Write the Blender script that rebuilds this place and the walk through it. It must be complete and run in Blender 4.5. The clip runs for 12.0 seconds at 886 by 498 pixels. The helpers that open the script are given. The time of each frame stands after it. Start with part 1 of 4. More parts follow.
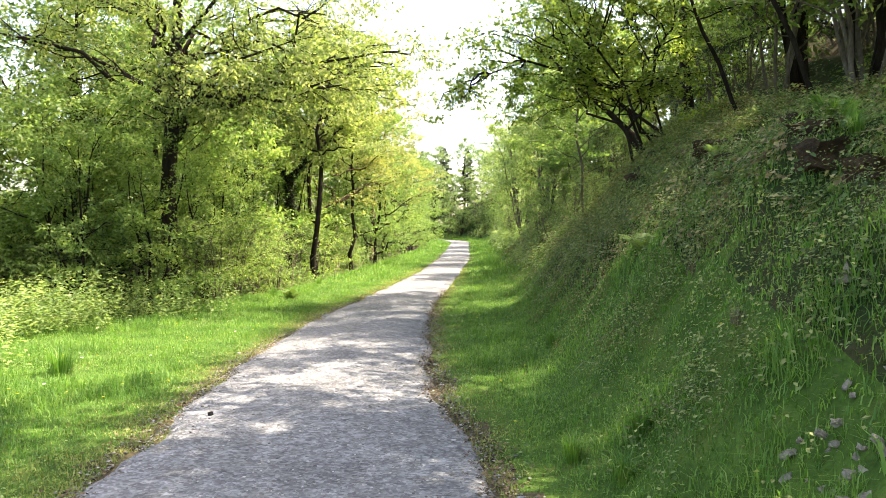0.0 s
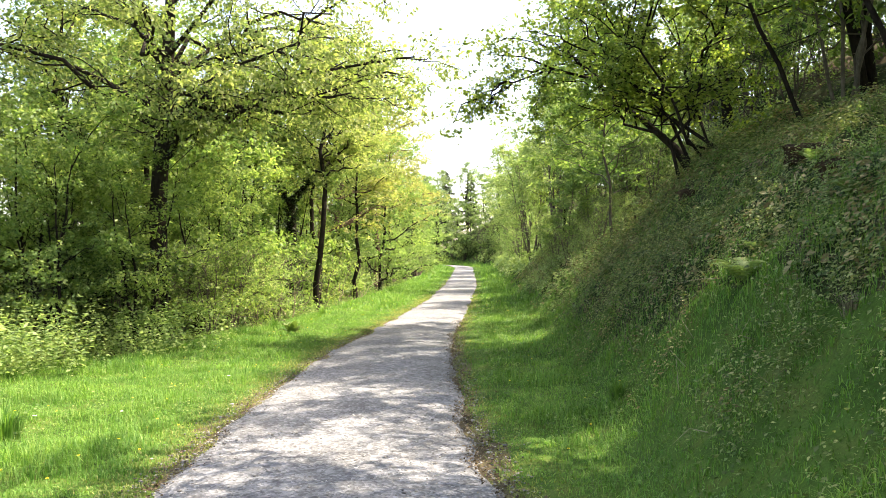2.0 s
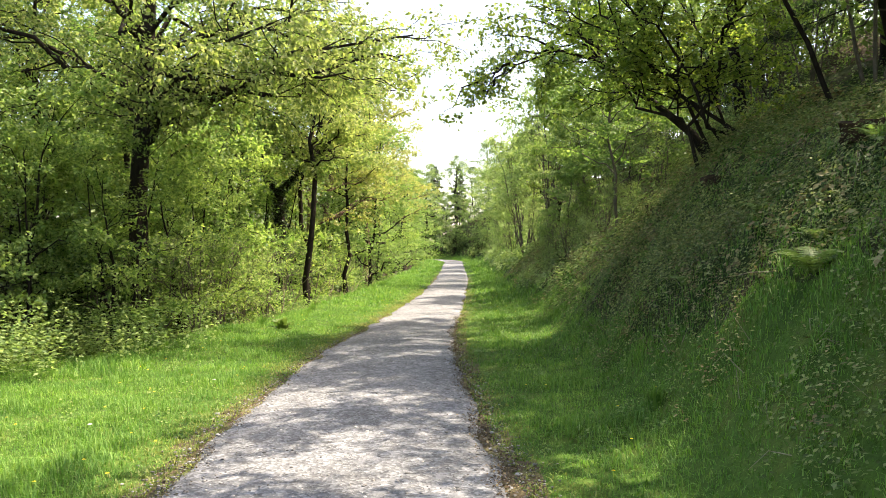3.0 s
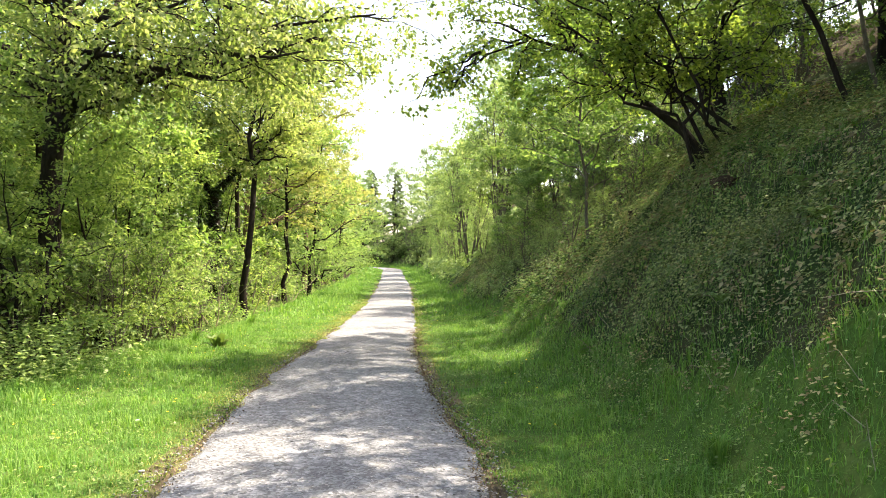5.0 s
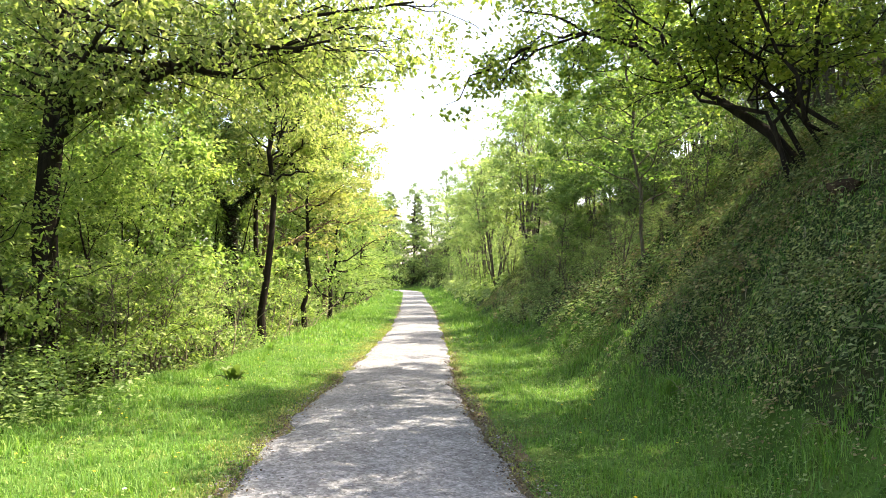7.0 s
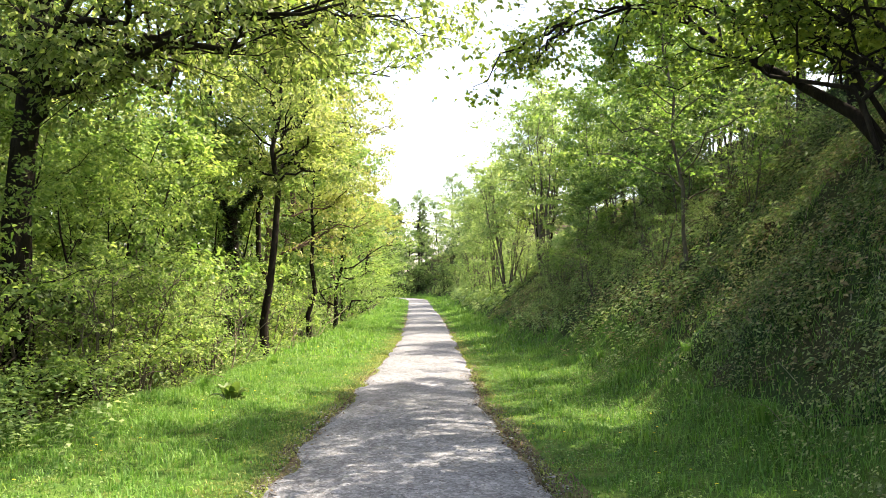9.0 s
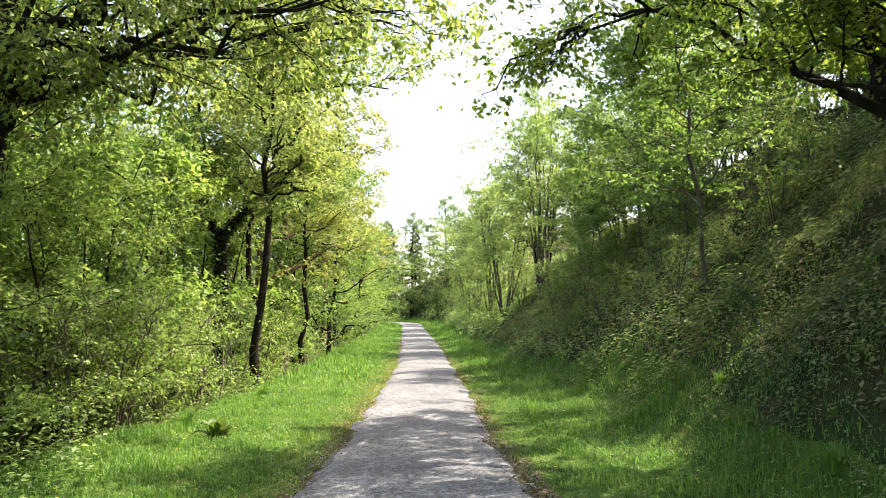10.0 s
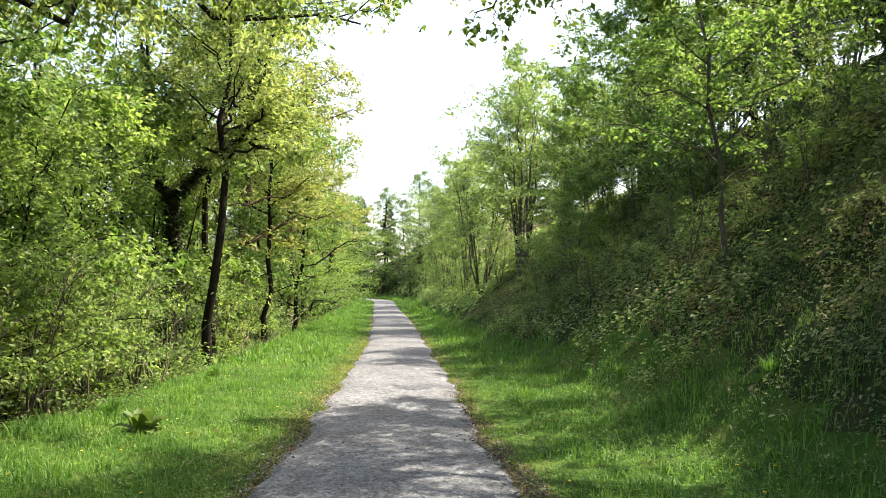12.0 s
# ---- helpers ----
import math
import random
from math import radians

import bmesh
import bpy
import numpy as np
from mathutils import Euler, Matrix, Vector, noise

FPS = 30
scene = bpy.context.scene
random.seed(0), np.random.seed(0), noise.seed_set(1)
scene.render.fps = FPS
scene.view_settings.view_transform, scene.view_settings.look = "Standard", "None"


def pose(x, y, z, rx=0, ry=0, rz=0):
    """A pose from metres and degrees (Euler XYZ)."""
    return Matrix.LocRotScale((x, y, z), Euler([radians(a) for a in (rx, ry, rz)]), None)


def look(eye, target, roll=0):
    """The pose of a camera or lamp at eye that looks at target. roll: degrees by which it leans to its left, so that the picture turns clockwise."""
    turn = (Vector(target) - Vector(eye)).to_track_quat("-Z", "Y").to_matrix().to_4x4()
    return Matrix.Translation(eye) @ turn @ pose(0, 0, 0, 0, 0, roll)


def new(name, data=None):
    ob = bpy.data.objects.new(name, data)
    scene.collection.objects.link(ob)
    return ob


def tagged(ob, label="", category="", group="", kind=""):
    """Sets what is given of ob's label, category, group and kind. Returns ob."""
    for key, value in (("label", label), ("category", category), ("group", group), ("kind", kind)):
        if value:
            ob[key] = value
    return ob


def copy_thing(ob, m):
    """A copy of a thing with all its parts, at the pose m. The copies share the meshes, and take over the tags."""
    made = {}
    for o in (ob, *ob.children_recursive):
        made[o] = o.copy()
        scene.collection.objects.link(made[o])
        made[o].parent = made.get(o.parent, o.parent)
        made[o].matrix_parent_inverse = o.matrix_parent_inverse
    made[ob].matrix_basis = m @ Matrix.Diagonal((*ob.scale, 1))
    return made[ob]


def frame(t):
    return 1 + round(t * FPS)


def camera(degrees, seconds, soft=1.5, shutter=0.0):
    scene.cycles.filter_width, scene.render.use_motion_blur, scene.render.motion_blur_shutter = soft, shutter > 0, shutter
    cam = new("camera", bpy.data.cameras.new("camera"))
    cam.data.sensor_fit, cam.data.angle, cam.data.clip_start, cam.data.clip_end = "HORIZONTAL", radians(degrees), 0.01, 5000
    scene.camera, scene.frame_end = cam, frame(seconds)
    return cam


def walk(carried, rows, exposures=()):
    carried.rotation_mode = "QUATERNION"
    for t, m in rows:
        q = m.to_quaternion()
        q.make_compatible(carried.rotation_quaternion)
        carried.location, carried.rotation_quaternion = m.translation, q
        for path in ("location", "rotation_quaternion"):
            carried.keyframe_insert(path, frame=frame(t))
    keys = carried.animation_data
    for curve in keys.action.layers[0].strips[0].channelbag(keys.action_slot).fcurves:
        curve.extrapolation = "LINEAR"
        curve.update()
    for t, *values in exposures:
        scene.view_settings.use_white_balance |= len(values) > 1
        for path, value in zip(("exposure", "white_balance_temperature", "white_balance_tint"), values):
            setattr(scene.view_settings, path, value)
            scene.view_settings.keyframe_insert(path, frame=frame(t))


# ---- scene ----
cam = camera(59.92, 12.0, soft=0.7)
PATH = [
    (0.0, look((0.000, -0.000, 1.622), (-0.363, 9.992, 1.436), -0.11)),
    (0.5, look((-0.100, 0.391, 1.616), (-0.397, 10.384, 1.372), 0.01)),
    (1.0, look((-0.202, 0.853, 1.597), (-0.509, 10.846, 1.397), -0.38)),
    (1.5, look((-0.319, 1.300, 1.609), (-0.723, 11.292, 1.585), -0.37)),
    (2.0, look((-0.458, 1.742, 1.628), (-0.822, 11.734, 1.771), -0.36)),
    (2.5, look((-0.588, 2.214, 1.605), (-0.911, 12.209, 1.688), -0.42)),
    (3.0, look((-0.740, 2.671, 1.596), (-0.936, 12.669, 1.666), -0.39)),
    (3.5, look((-0.876, 3.150, 1.602), (-0.884, 13.148, 1.796), -0.37)),
    (5.5, look((-1.339, 4.684, 1.617), (-0.604, 14.655, 1.783), 0.19)),
    (6.0, look((-1.395, 5.106, 1.613), (-0.830, 15.089, 1.793), 0.74)),
    (6.5, look((-1.487, 5.528, 1.612), (-1.034, 15.513, 1.923), 0.61)),
    (7.0, look((-1.574, 5.953, 1.611), (-1.144, 15.933, 2.072), 0.15)),
    (9.0, look((-1.840, 7.424, 1.582), (-1.450, 17.401, 2.148), 0.06)),
    (9.5, look((-1.904, 7.869, 1.604), (-1.379, 17.830, 2.314), -0.06)),
    (10.0, look((-1.986, 8.335, 1.615), (-1.494, 18.284, 2.485), -0.17)),
    (10.5, look((-2.013, 8.810, 1.581), (-1.643, 18.766, 2.432), -0.52)),
    (11.0, look((-2.001, 9.285, 1.547), (-1.534, 19.254, 2.178), -0.11)),
    (11.5, look((-1.976, 9.747, 1.546), (-1.235, 19.704, 2.103), 0.31)),
    (12.0, look((-1.979, 10.226, 1.534), (-1.132, 20.173, 2.122), 0.52)),
]
walk(cam, PATH, [(0.0, 2.5, 7700, 13), (2.0, 2.4, 7700, 13), (2.5, 2.1, 7700, 13), (6.0, 2.5, 7600, 13), (9.5, 2.15, 7350, 14.5), (12.0, 1.8, 7150, 11.5)])


# ---- world, sun ----
TO_SUN = Vector((0.64, 0.26, 1.0)).normalized()
world = bpy.data.worlds.new("sky")
scene.world = world
world.use_nodes = True
wn = world.node_tree
sky = wn.nodes.new("ShaderNodeTexSky")
sky.sky_type, sky.sun_disc = "NISHITA", False
sky.sun_elevation = math.asin(TO_SUN.z)
sky.sun_rotation = math.atan2(TO_SUN.x, TO_SUN.y)
sky.air_density, sky.dust_density = 1.0, 3.0
wn.links.new(sky.outputs[0], wn.nodes["Background"].inputs[0])
wn.nodes["Background"].inputs[1].default_value = 0.15
sun = new("sun", bpy.data.lights.new("sun", "SUN"))
sun.data.energy, sun.data.angle, sun.data.color = 4.3, radians(0.53), (1.0, 0.95, 0.86)
sun.matrix_world = look((20, 5, 30), Vector((20, 5, 30)) - TO_SUN)



# ---- materials ----
def nodes_of(name):
    m = bpy.data.materials.new(name)
    m.use_nodes = True
    return m, m.node_tree, m.node_tree.nodes["Principled BSDF"]


def add(nt, kind, **values):
    n = nt.nodes.new(kind)
    for k, v in values.items():
        n.inputs[k.replace("_", " ")].default_value = v
    return n


def ramp(nt, source, stops):
    r = nt.nodes.new("ShaderNodeValToRGB")
    while len(r.color_ramp.elements) < len(stops):
        r.color_ramp.elements.new(0.5)
    for e, (p, c) in zip(r.color_ramp.elements, stops):
        e.position, e.color = p, (*c, 1)
    nt.links.new(source, r.inputs[0])
    return r.outputs[0]


def mixed(nt, factor, a, b, mode="MIX"):
    n = nt.nodes.new("ShaderNodeMix")
    n.data_type, n.blend_type = "RGBA", mode
    for sock, v in ((n.inputs[0], factor), (n.inputs[6], a), (n.inputs[7], b)):
        if isinstance(v, (int, float)):
            sock.default_value = v
        elif isinstance(v, tuple):
            sock.default_value = (*v, 1)
        else:
            nt.links.new(v, sock)
    return n.outputs[2]


def leaf_material(name, dark, mid, light, through_leaf=0.45, rough=0.5, patch=0.6):
    """Leaves: each leaf its own tone, drifting from spray to spray, with light shining through."""
    m, nt, p = nodes_of(name)
    geo = nt.nodes.new("ShaderNodeNewGeometry")
    col = ramp(nt, geo.outputs["Random Per Island"], [(0.0, dark), (0.5, mid), (1.0, light)])
    nz = add(nt, "ShaderNodeTexNoise", Scale=patch, Detail=2.0)
    nt.links.new(geo.outputs["Position"], nz.inputs["Vector"])
    tone = ramp(nt, nz.outputs[0], [(0.3, (0.72, 0.80, 0.75)), (0.7, (1.2, 1.12, 0.95))])
    col = mixed(nt, 1.0, col, tone, "MULTIPLY")
    nt.links.new(col, p.inputs["Base Color"])
    p.inputs["Roughness"].default_value = rough
    p.inputs["Specular IOR Level"].default_value = 0.32
    tr = nt.nodes.new("ShaderNodeBsdfTranslucent")
    warm = mixed(nt, 1.0, col, (1.08, 1.15, 0.72), "MULTIPLY")
    nt.links.new(warm, tr.inputs[0])
    mx = nt.nodes.new("ShaderNodeMixShader")
    mx.inputs[0].default_value = through_leaf
    nt.links.new(p.outputs[0], mx.inputs[1])
    nt.links.new(tr.outputs[0], mx.inputs[2])
    nt.links.new(mx.outputs[0], nt.nodes["Material Output"].inputs[0])
    return m


def rough_material(name, stops, scale, fine, bump=0.5, stretch=(1, 1, 1), rough=0.9, depth=0.02):
    """A rough natural surface: colour at two scales and a bump."""
    m, nt, p = nodes_of(name)
    tc = nt.nodes.new("ShaderNodeTexCoord")
    mp = add(nt, "ShaderNodeMapping", Scale=stretch)
    nt.links.new(tc.outputs["Object"], mp.inputs[0])
    a = add(nt, "ShaderNodeTexNoise", Scale=scale, Detail=6.0, Roughness=0.65)
    b = add(nt, "ShaderNodeTexNoise", Scale=fine, Detail=4.0, Roughness=0.7)
    for n in (a, b):
        nt.links.new(mp.outputs[0], n.inputs["Vector"])
    col = ramp(nt, a.outputs[0], stops)
    tone = ramp(nt, b.outputs[0], [(0.3, (0.6, 0.6, 0.6)), (0.7, (1.25, 1.25, 1.25))])
    nt.links.new(mixed(nt, 1.0, col, tone, "MULTIPLY"), p.inputs["Base Color"])
    bp = add(nt, "ShaderNodeBump", Strength=bump, Distance=depth)
    nt.links.new(b.outputs[0], bp.inputs["Height"])
    nt.links.new(bp.outputs[0], p.inputs["Normal"])
    p.inputs["Roughness"].default_value = rough
    p.inputs["Specular IOR Level"].default_value = 0.06
    return m


def gravel_material():
    m, nt, p = nodes_of("gravel")
    geo = nt.nodes.new("ShaderNodeNewGeometry")
    v = add(nt, "ShaderNodeTexVoronoi", Scale=42.0)
    v2 = add(nt, "ShaderNodeTexVoronoi", Scale=15.0)
    big = add(nt, "ShaderNodeTexNoise", Scale=0.9, Detail=5.0, Roughness=0.6)
    mid = add(nt, "ShaderNodeTexNoise", Scale=9.0, Detail=5.0, Roughness=0.7)
    for n in (v, v2, big, mid):
        nt.links.new(geo.outputs["Position"], n.inputs["Vector"])
    sep = nt.nodes.new("ShaderNodeSeparateColor")
    nt.links.new(v.outputs["Color"], sep.inputs[0])
    col = ramp(nt, sep.outputs[0], [(0.0, (0.057, 0.06, 0.063)), (0.5, (0.172, 0.178, 0.188)), (1.0, (0.365, 0.378, 0.39))])
    dust = ramp(nt, mid.outputs[0], [(0.35, (0.115, 0.113, 0.112)), (0.65, (0.262, 0.265, 0.27))])
    col = mixed(nt, 0.5, col, dust)
    sep2 = nt.nodes.new("ShaderNodeSeparateColor")
    nt.links.new(v2.outputs["Color"], sep2.inputs[0])
    slab = ramp(nt, sep2.outputs[1], [(0.0, (0.75, 0.74, 0.73)), (0.7, (0.95, 0.95, 0.95)), (0.85, (1.45, 1.45, 1.45))])
    col = mixed(nt, 0.45, col, mixed(nt, 1.0, col, slab, "MULTIPLY"))
    tone = ramp(nt, big.outputs[0], [(0.3, (0.60, 0.60, 0.605)), (0.7, (0.87, 0.875, 0.89))])
    nt.links.new(mixed(nt, 1.0, col, tone, "MULTIPLY"), p.inputs["Base Color"])
    h = nt.nodes.new("ShaderNodeMath")
    h.operation = "ADD"
    nt.links.new(v.outputs["Distance"], h.inputs[0])
    nt.links.new(mid.outputs[0], h.inputs[1])
    bp = add(nt, "ShaderNodeBump", Strength=0.55, Distance=0.012)
    nt.links.new(h.outputs[0], bp.inputs["Height"])
    nt.links.new(bp.outputs[0], p.inputs["Normal"])
    p.inputs["Roughness"].default_value = 0.95
    p.inputs["Specular IOR Level"].default_value = 0.15
    return m


def island_material(name, stops, rough=0.8):
    """Loose pieces (stones, stalks): each its own tone, with a fine grain."""
    m, nt, p = nodes_of(name)
    geo = nt.nodes.new("ShaderNodeNewGeometry")
    col = ramp(nt, geo.outputs["Random Per Island"], stops)
    nz = add(nt, "ShaderNodeTexNoise", Scale=35.0, Detail=4.0)
    nt.links.new(geo.outputs["Position"], nz.inputs["Vector"])
    tone = ramp(nt, nz.outputs[0], [(0.3, (0.75, 0.75, 0.75)), (0.7, (1.2, 1.2, 1.2))])
    nt.links.new(mixed(nt, 1.0, col, tone, "MULTIPLY"), p.inputs["Base Color"])
    p.inputs["Roughness"].default_value = rough
    return m


M_GRAVEL = gravel_material()
M_TURF = rough_material("turf", [(0.3, (0.03, 0.062, 0.012)), (0.5, (0.052, 0.10, 0.018)), (0.64, (0.08, 0.11, 0.025)), (0.85, (0.10, 0.085, 0.04))], 2.2, 40)
M_WORN = rough_material("worn_verge", [(0.3, (0.045, 0.036, 0.024)), (0.48, (0.085, 0.068, 0.042)), (0.6, (0.10, 0.10, 0.045)), (0.78, (0.10, 0.13, 0.035))], 3.0, 45)
M_SOIL = rough_material("bare_soil", [(0.3, (0.02, 0.014, 0.009)), (0.55, (0.05, 0.034, 0.02)), (0.85, (0.11, 0.075, 0.045))], 4.0, 30, 1.0)
M_LITTER = rough_material("leaf_litter", [(0.3, (0.026, 0.018, 0.011)), (0.5, (0.048, 0.036, 0.019)), (0.75, (0.09, 0.06, 0.035))], 1.6, 25)
M_BANK = rough_material("bank_soil", [(0.3, (0.014, 0.028, 0.007)), (0.46, (0.024, 0.040, 0.011)), (0.62, (0.042, 0.042, 0.018)), (0.82, (0.085, 0.064, 0.036))], 1.3, 22, 0.9)
M_BARK = rough_material("bark", [(0.3, (0.01, 0.008, 0.006)), (0.6, (0.026, 0.021, 0.016)), (0.85, (0.055, 0.046, 0.036))], 5, 30, 0.9, (1, 1, 0.25))
M_BARK_RED = rough_material("reddish_bark", [(0.3, (0.06, 0.04, 0.03)), (0.6, (0.14, 0.095, 0.07)), (0.85, (0.2, 0.15, 0.12))], 5, 30, 0.8, (1, 1, 0.3))
M_BARK_PALE = rough_material("pale_bark", [(0.3, (0.07, 0.06, 0.045)), (0.6, (0.13, 0.115, 0.09)), (0.85, (0.22, 0.2, 0.165))], 6, 35, 0.6, (1, 1, 0.4))
M_ROCK = rough_material("rock", [(0.3, (0.10, 0.085, 0.065)), (0.55, (0.23, 0.205, 0.17)), (0.8, (0.33, 0.3, 0.255))], 3, 20, 0.7)
M_PEBBLE = island_material("pebble", [(0.0, (0.07, 0.065, 0.06)), (0.5, (0.17, 0.16, 0.15)), (1.0, (0.34, 0.33, 0.31))])
M_DRY = island_material("dry_stalk", [(0.0, (0.085, 0.07, 0.04)), (0.5, (0.17, 0.145, 0.085)), (1.0, (0.3, 0.27, 0.17))])
M_DARKSTONE = rough_material("dark_stone", [(0.3, (0.012, 0.012, 0.012)), (0.8, (0.04, 0.038, 0.035))], 8, 40)
L_CHERRY = leaf_material("cherry_leaf", (0.10, 0.155, 0.045), (0.20, 0.26, 0.085), (0.36, 0.39, 0.188), 0.66)
L_GOLD = leaf_material("golden_leaf", (0.15, 0.19, 0.048), (0.25, 0.28, 0.084), (0.36, 0.35, 0.168), 0.56)
L_GREEN = leaf_material("green_leaf", (0.06, 0.115, 0.043), (0.13, 0.21, 0.073), (0.27, 0.34, 0.150), 0.54)
L_OAK = leaf_material("oak_leaf", (0.09, 0.15, 0.03), (0.175, 0.25, 0.052), (0.31, 0.37, 0.10), 0.68)
L_FRESH = leaf_material("fresh_leaf", (0.08, 0.155, 0.042), (0.155, 0.25, 0.068), (0.28, 0.37, 0.143), 0.56)
L_HAZEL = leaf_material("hazel_leaf", (0.11, 0.185, 0.055), (0.195, 0.29, 0.085), (0.34, 0.42, 0.155), 0.6)
L_PALE = leaf_material("pale_leaf", (0.13, 0.20, 0.072), (0.23, 0.32, 0.120), (0.37, 0.45, 0.216), 0.56)
# Darker green; on the elders it paints in the shade inside the wood.
L_DARK = leaf_material("shade_leaf", (0.04, 0.08, 0.024), (0.085, 0.145, 0.04), (0.19, 0.26, 0.09), 0.45)
L_TAN = leaf_material("withered_leaf", (0.10, 0.08, 0.04), (0.2, 0.165, 0.09), (0.34, 0.3, 0.17), 0.3, 0.8)
L_IVY = leaf_material("ivy_leaf", (0.012, 0.028, 0.008), (0.022, 0.045, 0.012), (0.05, 0.08, 0.025), 0.15, 0.35)
L_SPRUCE = leaf_material("spruce_needle", (0.01, 0.022, 0.01), (0.018, 0.036, 0.014), (0.035, 0.055, 0.02), 0.15, 0.6)
L_BANK = leaf_material("bank_leaf", (0.05, 0.078, 0.026), (0.12, 0.157, 0.056), (0.29, 0.32, 0.15), 0.42, 0.7)
L_GRASS = leaf_material("grass_blade", (0.068, 0.168, 0.030), (0.113, 0.243, 0.046), (0.2, 0.315, 0.088), 0.46, 0.6, 1.3)


# ---- numbers of the place ----
def lattice(ix, iy, seed):
    v = np.sin(ix * 127.1 + iy * 311.7 + seed * 74.7) * 43758.5453
    return v - np.floor(v)


def value_noise(x, y, seed=0):
    x, y = np.asarray(x, float), np.asarray(y, float)
    ix, iy = np.floor(x), np.floor(y)
    fx, fy = x - ix, y - iy
    fx, fy = fx * fx * (3 - 2 * fx), fy * fy * (3 - 2 * fy)
    a = lattice(ix, iy, seed) * (1 - fx) + lattice(ix + 1, iy, seed) * fx
    b = lattice(ix, iy + 1, seed) * (1 - fx) + lattice(ix + 1, iy + 1, seed) * fx
    return a * (1 - fy) + b * fy - 0.5


def bend_away(y):
    return -0.015 * np.clip(np.asarray(y, float) - 88, 0, 24) ** 2


def path_left(y):
    return np.interp(y, [-4, 0, 4.6, 6, 8, 10, 13, 16.5, 18, 22.5, 25, 30, 38, 52, 90],
                     [-2.2, -2.25, -2.42, -2.6, -2.86, -2.95, -3.02, -2.94, -2.84, -2.66, -2.52, -2.37, -2.27, -2.2, -2.3]) + bend_away(y)


def path_right(y):
    return np.interp(y, [-4, 0, 4.7, 6, 8, 10.5, 14, 17, 19, 22, 31, 35, 52, 90],
                     [0.7, 0.55, 0.19, -0.02, -0.33, -0.53, -0.75, -0.8, -0.79, -0.72, -0.46, -0.4, -0.05, -0.2]) + bend_away(y)


def path_height(y):
    return np.interp(y, [-50, 50, 70, 95, 130, 400], [0, 0, 0.25, 0.85, 1.3, 3.0])


def bank_toe(y):
    return np.interp(y, [0, 6, 10, 15, 20, 27, 40, 60, 90], [0.95, 0.95, 0.95, 1.0, 1.25, 1.45, 1.5, 1.7, 1.8]) + bend_away(y)


def grass_reach(y):
    """How far the grass climbs the bank above its toe."""
    return np.interp(y, [3, 5, 6, 8.5, 11, 14, 17, 19, 22, 26, 40], [1.3, 1.5, 1.8, 1.5, 0.7, 0.5, 0.7, 1.3, 1.3, 0.7, 0.4])


def wood_edge(y):
    return np.interp(y, [0, 10, 16, 20, 25, 40, 70, 110], [-9.5, -8.8, -6.5, -5.7, -5.35, -5.2, -4.9, -4.8]) + bend_away(y)


def soft_max(a, b, k):
    return 0.5 * (a + b + np.sqrt((a - b) ** 2 + k * k))


def ground_height(x, y):
    x, y = np.asarray(x, float), np.asarray(y, float)
    z = path_height(y)
    left, right, toe, wood = path_left(y), path_right(y), bank_toe(y), wood_edge(y)
    # verges
    z = z + 0.05 * np.clip(x - right, 0, 2.2) + 0.01 * np.clip(left - x, 0, 3)
    z = z - 0.03 * np.where((x > left) & (x < right), 1, 0)
    off = np.maximum(0, np.maximum(x - right, left - x))
    z = z + 0.07 * np.clip(off * 1.5, 0, 1) * value_noise(x * 1.7, y * 1.7, 3)
    # bank on the right
    slope = np.interp(y, [0, 8, 14, 18, 22, 28, 40, 80], [1.2, 1.25, 1.35, 1.15, 1.05, 1.0, 0.9, 0.75])
    u = soft_max(x - toe, 0, 0.25) - 0.03
    crest = np.interp(y, [0, 8, 12, 16, 20, 25, 45, 70], [2.3, 2.4, 2.8, 3.3, 4.2, 5.6, 5.0, 4.0])
    upper = np.interp(y, [0, 12, 22, 60], [0.28, 0.3, 0.55, 0.5])
    steep = slope * u
    far_up = crest + upper * (u - crest / slope)
    bank = -soft_max(-steep, -far_up, 0.3) + 0.02
    bank = np.where(u > 14, np.minimum(bank, crest + upper * 11 + 0.12 * (u - 14)), bank)
    k = np.clip(u / 0.8, 0, 1)
    lumps = 0.4 * value_noise(x * 1.1, y * 0.9, 5) + 0.26 * value_noise(x * 2.7, y * 2.5, 9) + 0.09 * value_noise(x * 7, y * 7, 11)
    z = z + np.maximum(bank, 0) + k * lumps
    # wood on the left lies lower
    d = soft_max(wood - x, 0, 0.5) - 0.06
    drop = -soft_max(-0.5 * d, -(1.7 + 0.05 * d), 0.4)
    z = z - np.clip(drop, 0, 8) + np.clip(d, 0, 1) * 0.3 * value_noise(x * 0.8, y * 0.8, 21)
    return z


# ---- mesh helpers ----
def mesh_of(name, verts, faces, materials, face_slots=None, smooth=False):
    me = bpy.data.meshes.new(name)
    verts, faces = np.asarray(verts, np.float32), np.asarray(faces, np.int32)
    n, k = faces.shape
    me.vertices.add(len(verts))
    me.vertices.foreach_set("co", verts.ravel())
    me.loops.add(n * k)
    me.loops.foreach_set("vertex_index", faces.ravel())
    me.polygons.add(n)
    me.polygons.foreach_set("loop_start", np.arange(0, n * k, k, dtype=np.int32))
    for m in materials:
        me.materials.append(m)
    if face_slots is not None:
        me.polygons.foreach_set("material_index", np.asarray(face_slots, np.int32))
    if smooth:
        me.polygons.foreach_set("use_smooth", np.ones(n, bool))
    me.update(calc_edges=True)
    me.validate()
    return me


def part(name, me, parent, label=""):
    ob = new(name, me)
    ob.parent = parent
    return tagged(ob, label)


